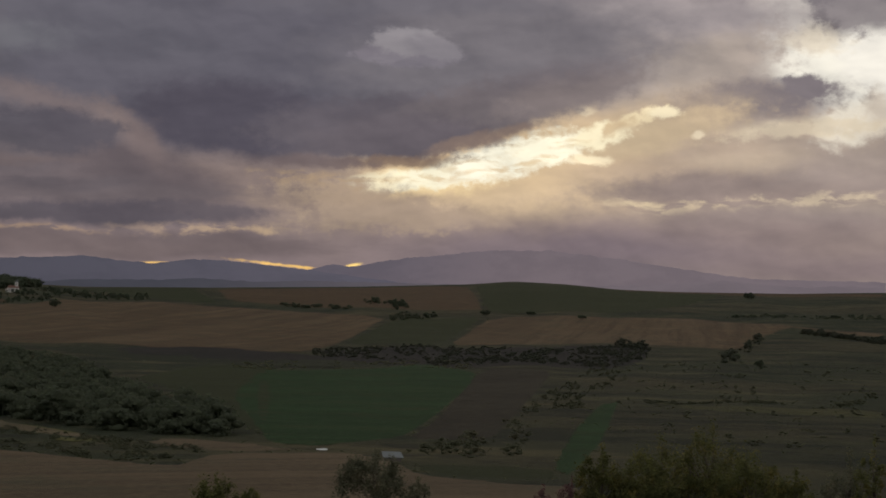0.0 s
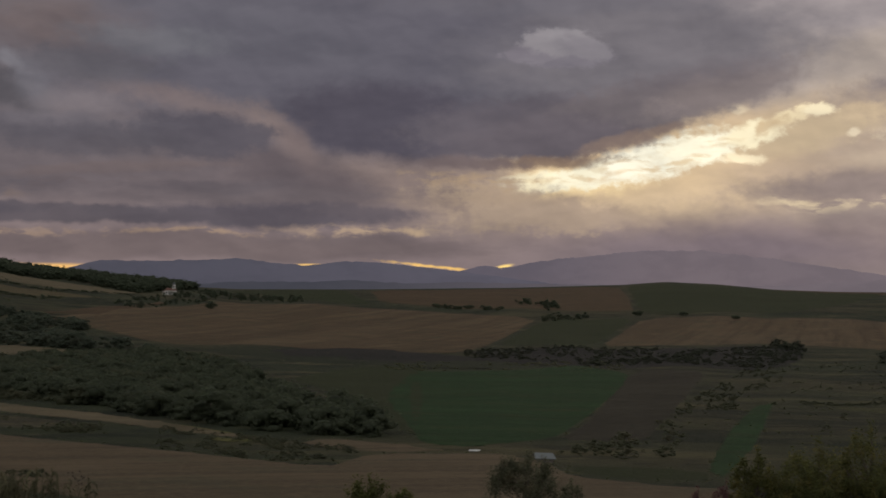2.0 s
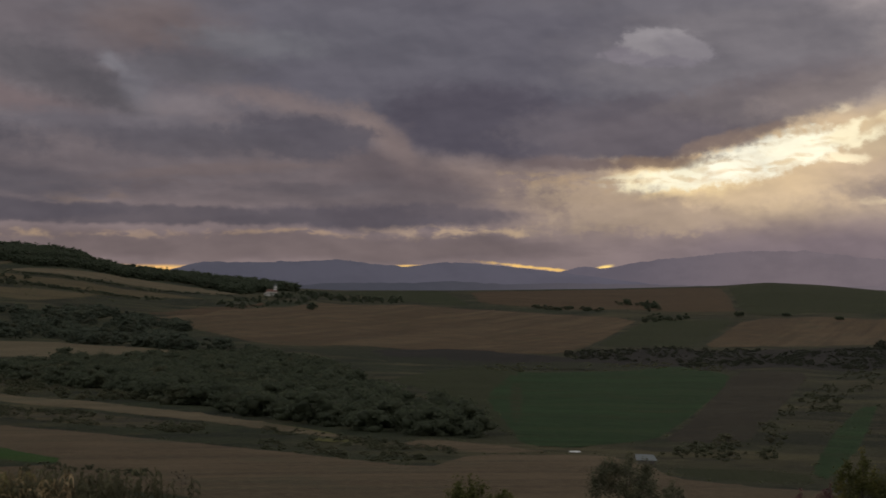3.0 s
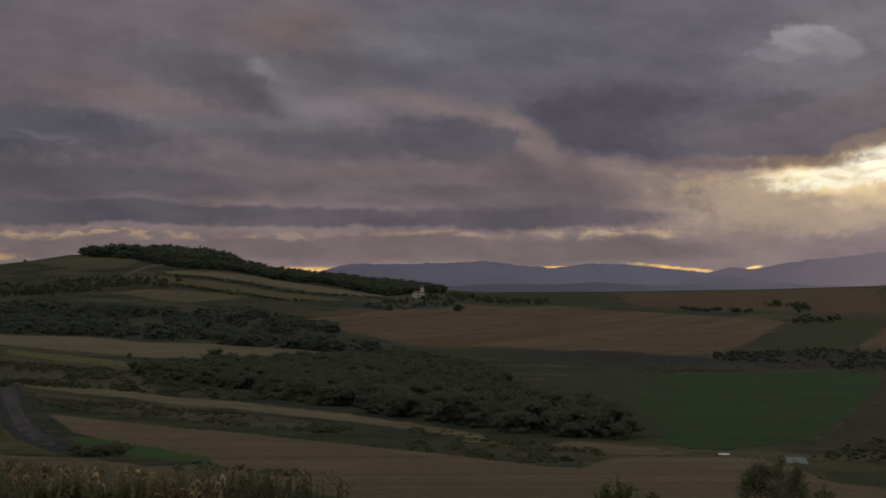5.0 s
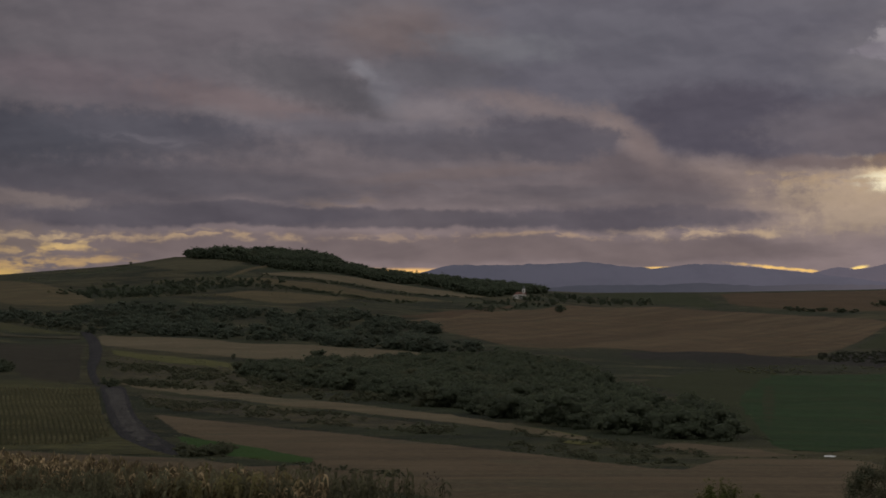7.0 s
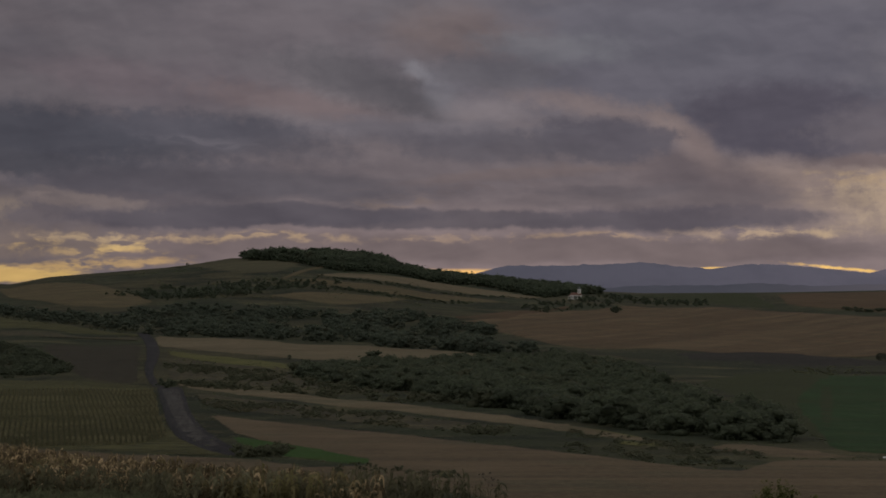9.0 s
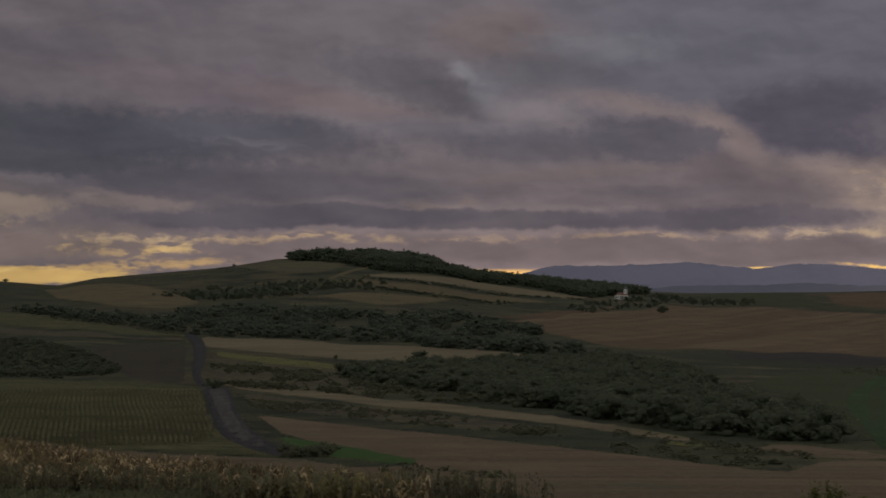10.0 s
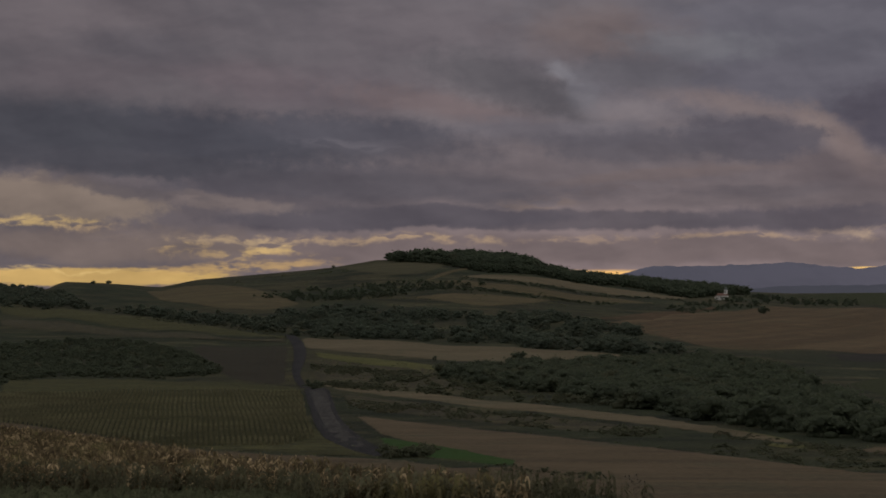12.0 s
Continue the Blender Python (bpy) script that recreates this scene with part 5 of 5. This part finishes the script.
def maize_rows(label):
    """A low crop in rows that fan out towards the viewer."""
    rng = np.random.default_rng(77)
    outline = [(a, math.log(q)) for a, q in [(-38.55, 550), (-35.25, 582), (-31.69, 546), (-27.65, 504), (-27.39, 400), (-27.28, 292), (-26.95, 221), (-28.04, 199), (-31.13, 198), (-33.47, 225), (-38.54, 311)]]
    places = []
    for k in range(-60, 50):
        r = np.arange(185, 440, 0.055)
        az = -31.2 + k * 0.152 * (1 + 0.16 * np.clip((330 - r) / 130, -1, 1)) + rng.normal(0, 0.010, len(r)) + 0.02 * np.sin(r * 0.05)
        ok = inside(az, np.log(r), outline) & (rng.uniform(0, 1, len(r)) < 0.9)
        if ok.any():
            q = spots(az[ok], r[ok])
            q[:, 2] += rng.uniform(0.08, 0.8, len(q))
            places.append(q)
    places = np.concatenate(places)
    ways = np.tile((0.3, -0.5, 0.5), (len(places), 1))
    ob = sheet("maize_rows", leaf_tips(rng, places, ways, 0.15, 0.55), np.arange(len(places) * 3).reshape(-1, 3), corn_green)
    return tagged(ob, label, "maize", kind="stuff")


maize_rows("olive-green maize sown in even rows beside the track")


# tall weeds in front of the maize
def weed(seed):
    rng = np.random.default_rng(seed)
    n = 46
    a, d, z = rng.uniform(0, 6.283, n), rng.uniform(0, 0.30, n), rng.uniform(0.1, 1.0, n)
    at = np.c_[np.cos(a) * d * (1.2 - z * 0.7), np.sin(a) * d * (1.2 - z * 0.7), z]
    ways = np.c_[np.cos(a), np.sin(a), np.full(n, 0.2)]
    v = leaf_cards(rng, at, ways, 0.075)
    return v, tri_quads(n)


az, r = scatter([(-38.18, 103), (-32.56, 98), (-27.67, 92), (-26.94, 78), (-38.17, 85)], 1100, 420)
plant("weeds", [weed(k) for k in range(5)], az, r, np.random.default_rng(1).uniform(0.9, 1.6, 1100), 0.9, weed_leaf, "tall dark grass and weeds before the maize", "weeds", 421)


def dock(at, r, label):
    """A dry branching weed with round seed heads."""
    rng = random.Random(9)
    foot = spot(at[0], r)
    high = EYE + r * math.tan(math.radians(at[1])) - foot.z
    root = tagged(new("dry_weed"), label, "weed")
    root.location = foot
    bm = bmesh.new()
    tube(bm, (0, 0, -0.05), (0.03, 0, high), 0.016, 0.008, 5)
    part("stem", bm, bark, root, smooth_faces=True)
    for k in range(11):
        z = high * rng.uniform(0.55, 0.95)
        a = rng.uniform(0, 6.28)
        n = rng.uniform(0.2, 0.55)
        tip = Vector((n * math.cos(a), n * math.sin(a), z + n * 0.7))
        bm = bmesh.new()
        tube(bm, (0.02, 0, z), tip, 0.008, 0.005, 4)
        part("branch", bm, bark, root, smooth_faces=True)
        bm = bmesh.new()
        bmesh.ops.create_icosphere(bm, subdivisions=1, radius=0.055, matrix=Matrix.Translation(tip) @ Matrix.Diagonal((0.8, 0.8, 1.3, 1)))
        for v in bm.verts:
            v.co += Vector((rng.uniform(-1, 1), rng.uniform(-1, 1), rng.uniform(-1, 1))) * 0.014
        part("seed_head", bm, bark, root, smooth_faces=True)
    return root


dock((-16.61, -6.08), 92, "dry branching weed with dark seed heads")


# ---------------------------------------------------------------- the church and small things
def box(bm, x0, x1, y0, y1, z0, z1):
    c = Matrix.Translation(((x0 + x1) / 2, (y0 + y1) / 2, (z0 + z1) / 2)) @ Matrix.Diagonal((x1 - x0, y1 - y0, z1 - z0, 1))
    return bmesh.ops.create_cube(bm, size=1.0, matrix=c)


def prism(bm, x0, x1, y0, y1, z0, z1, hip=0.0):
    """A pitched roof with its ridge along x."""
    ym = (y0 + y1) / 2
    v = [bm.verts.new(p) for p in ((x0, y0, z0), (x1, y0, z0), (x1, y1, z0), (x0, y1, z0), (x0 + hip, ym, z1), (x1 - hip, ym, z1))]
    for f in ((0, 1, 5, 4), (2, 3, 4, 5), (1, 2, 5), (3, 0, 4), (3, 2, 1, 0)):
        bm.faces.new([v[i] for i in f])


def church(at):
    root = tagged(new("church"), "small white church with a dull brown roof and slim tower", "church")
    root.location = spot(*at) - Vector((0, 0, 0.3))
    root.rotation_euler, root.scale = (0, 0, radians(-at[0] - 12)), (0.8, 0.8, 0.8)
    bm = bmesh.new()
    box(bm, -7, 7, -4, 4, 0, 6.2)
    part("wall", bm, plaster, root)
    bm = bmesh.new()
    prism(bm, -7.5, 7.5, -4.6, 4.6, 6.2, 9.4, 1.5)
    part("roof", bm, roof_tile, root, "red tiled roof")
    bm = bmesh.new()
    bmesh.ops.create_cone(bm, cap_ends=True, segments=10, radius1=3.2, radius2=3.2, depth=5.0, matrix=Matrix.Translation((-7, 0, 2.5)))
    part("apse", bm, plaster, root)
    bm = bmesh.new()
    bmesh.ops.create_cone(bm, cap_ends=True, segments=10, radius1=3.6, radius2=0.1, depth=2.2, matrix=Matrix.Translation((-7, 0, 6.1)))
    part("apse_roof", bm, roof_tile, root)
    bm = bmesh.new()
    box(bm, 2.6, 6.2, -2, 2, 6, 13.2)
    tower = part("tower", bm, plaster, root, "white square bell tower")
    bm = bmesh.new()
    box(bm, 2.3, 6.5, -2.3, 2.3, 13.2, 13.6)
    part("cornice", bm, plaster, tower)
    bm = bmesh.new()
    bmesh.ops.create_cone(bm, cap_ends=True, segments=8, radius1=2.2, radius2=1.4, depth=1.6, matrix=Matrix.Translation((4.4, 0, 14.4)))
    bmesh.ops.create_cone(bm, cap_ends=True, segments=8, radius1=1.3, radius2=0.05, depth=3.0, matrix=Matrix.Translation((4.4, 0, 16.7)))
    part("spire", bm, tin, tower, "grey tin spire")
    bm = bmesh.new()
    box(bm, 3.8, 5.0, -2.06, -1.9, 9.5, 12.0)
    part("belfry_opening", bm, dark_glass, tower)
    for x in (-4.5, -1.6, 1.3):
        bm = bmesh.new()
        box(bm, x - 0.55, x + 0.55, -4.06, -3.9, 2.2, 4.8)
        part("window", bm, dark_glass, root)
    bm = bmesh.new()
    box(bm, 4.4, 6.0, -4.08, -3.9, 0, 3.2)
    part("door", bm, old_wood, root)


church((-13.76, 1868))


def shed(at):
    root = tagged(new("shed"), "low field shed with a pale tin roof beside a dark tree", "shed")
    root.location = spot(*at)
    root.rotation_euler = (0, 0, radians(-at[0] + 8))
    bm = bmesh.new()
    box(bm, -0.75, 0.75, -0.5, 0.5, -0.2, 0.42)
    part("wall", bm, old_wood, root)
    bm = bmesh.new()
    v = [bm.verts.new(p) for p in ((-0.95, -0.7, 0.42), (1.0, -0.7, 0.38), (0.82, 0.7, 0.80), (-0.9, 0.7, 0.84))]
    w = [bm.verts.new(u.co + Vector((0, 0, 0.05))) for u in v]
    bm.faces.new(v[::-1]), bm.faces.new(w)
    for i in range(4):
        bm.faces.new((v[i], v[(i + 1) % 4], w[(i + 1) % 4], w[i]))
    part("roof", bm, tin, root, "pale weathered tin roof")


shed((-1.53, 161))


def tarpaulin(at):
    bm = bmesh.new()
    bmesh.ops.create_grid(bm, x_segments=10, y_segments=6, size=0.5)
    for v in bm.verts:
        x, y = v.co.x, v.co.y
        v.co = Vector((x * 1.15, y * 0.9, 0.06 + 0.10 * max(0, 1 - abs(y) * 2.2) + 0.06 * noise.noise((x * 5, y * 5, 3))))
    bmesh.ops.solidify(bm, geom=bm.faces[:], thickness=0.02)
    me = bpy.data.meshes.new("tarpaulin")
    bm.to_mesh(me)
    bm.free()
    me.materials.append(white_sheet)
    ob = tagged(new("tarpaulin", me), "white sheeting lying crumpled at the field edge", "tarpaulin")
    ob.location = spot(*at)
    ob.rotation_euler = (0, 0, radians(-at[0]))


tarpaulin((-3.82, 184))
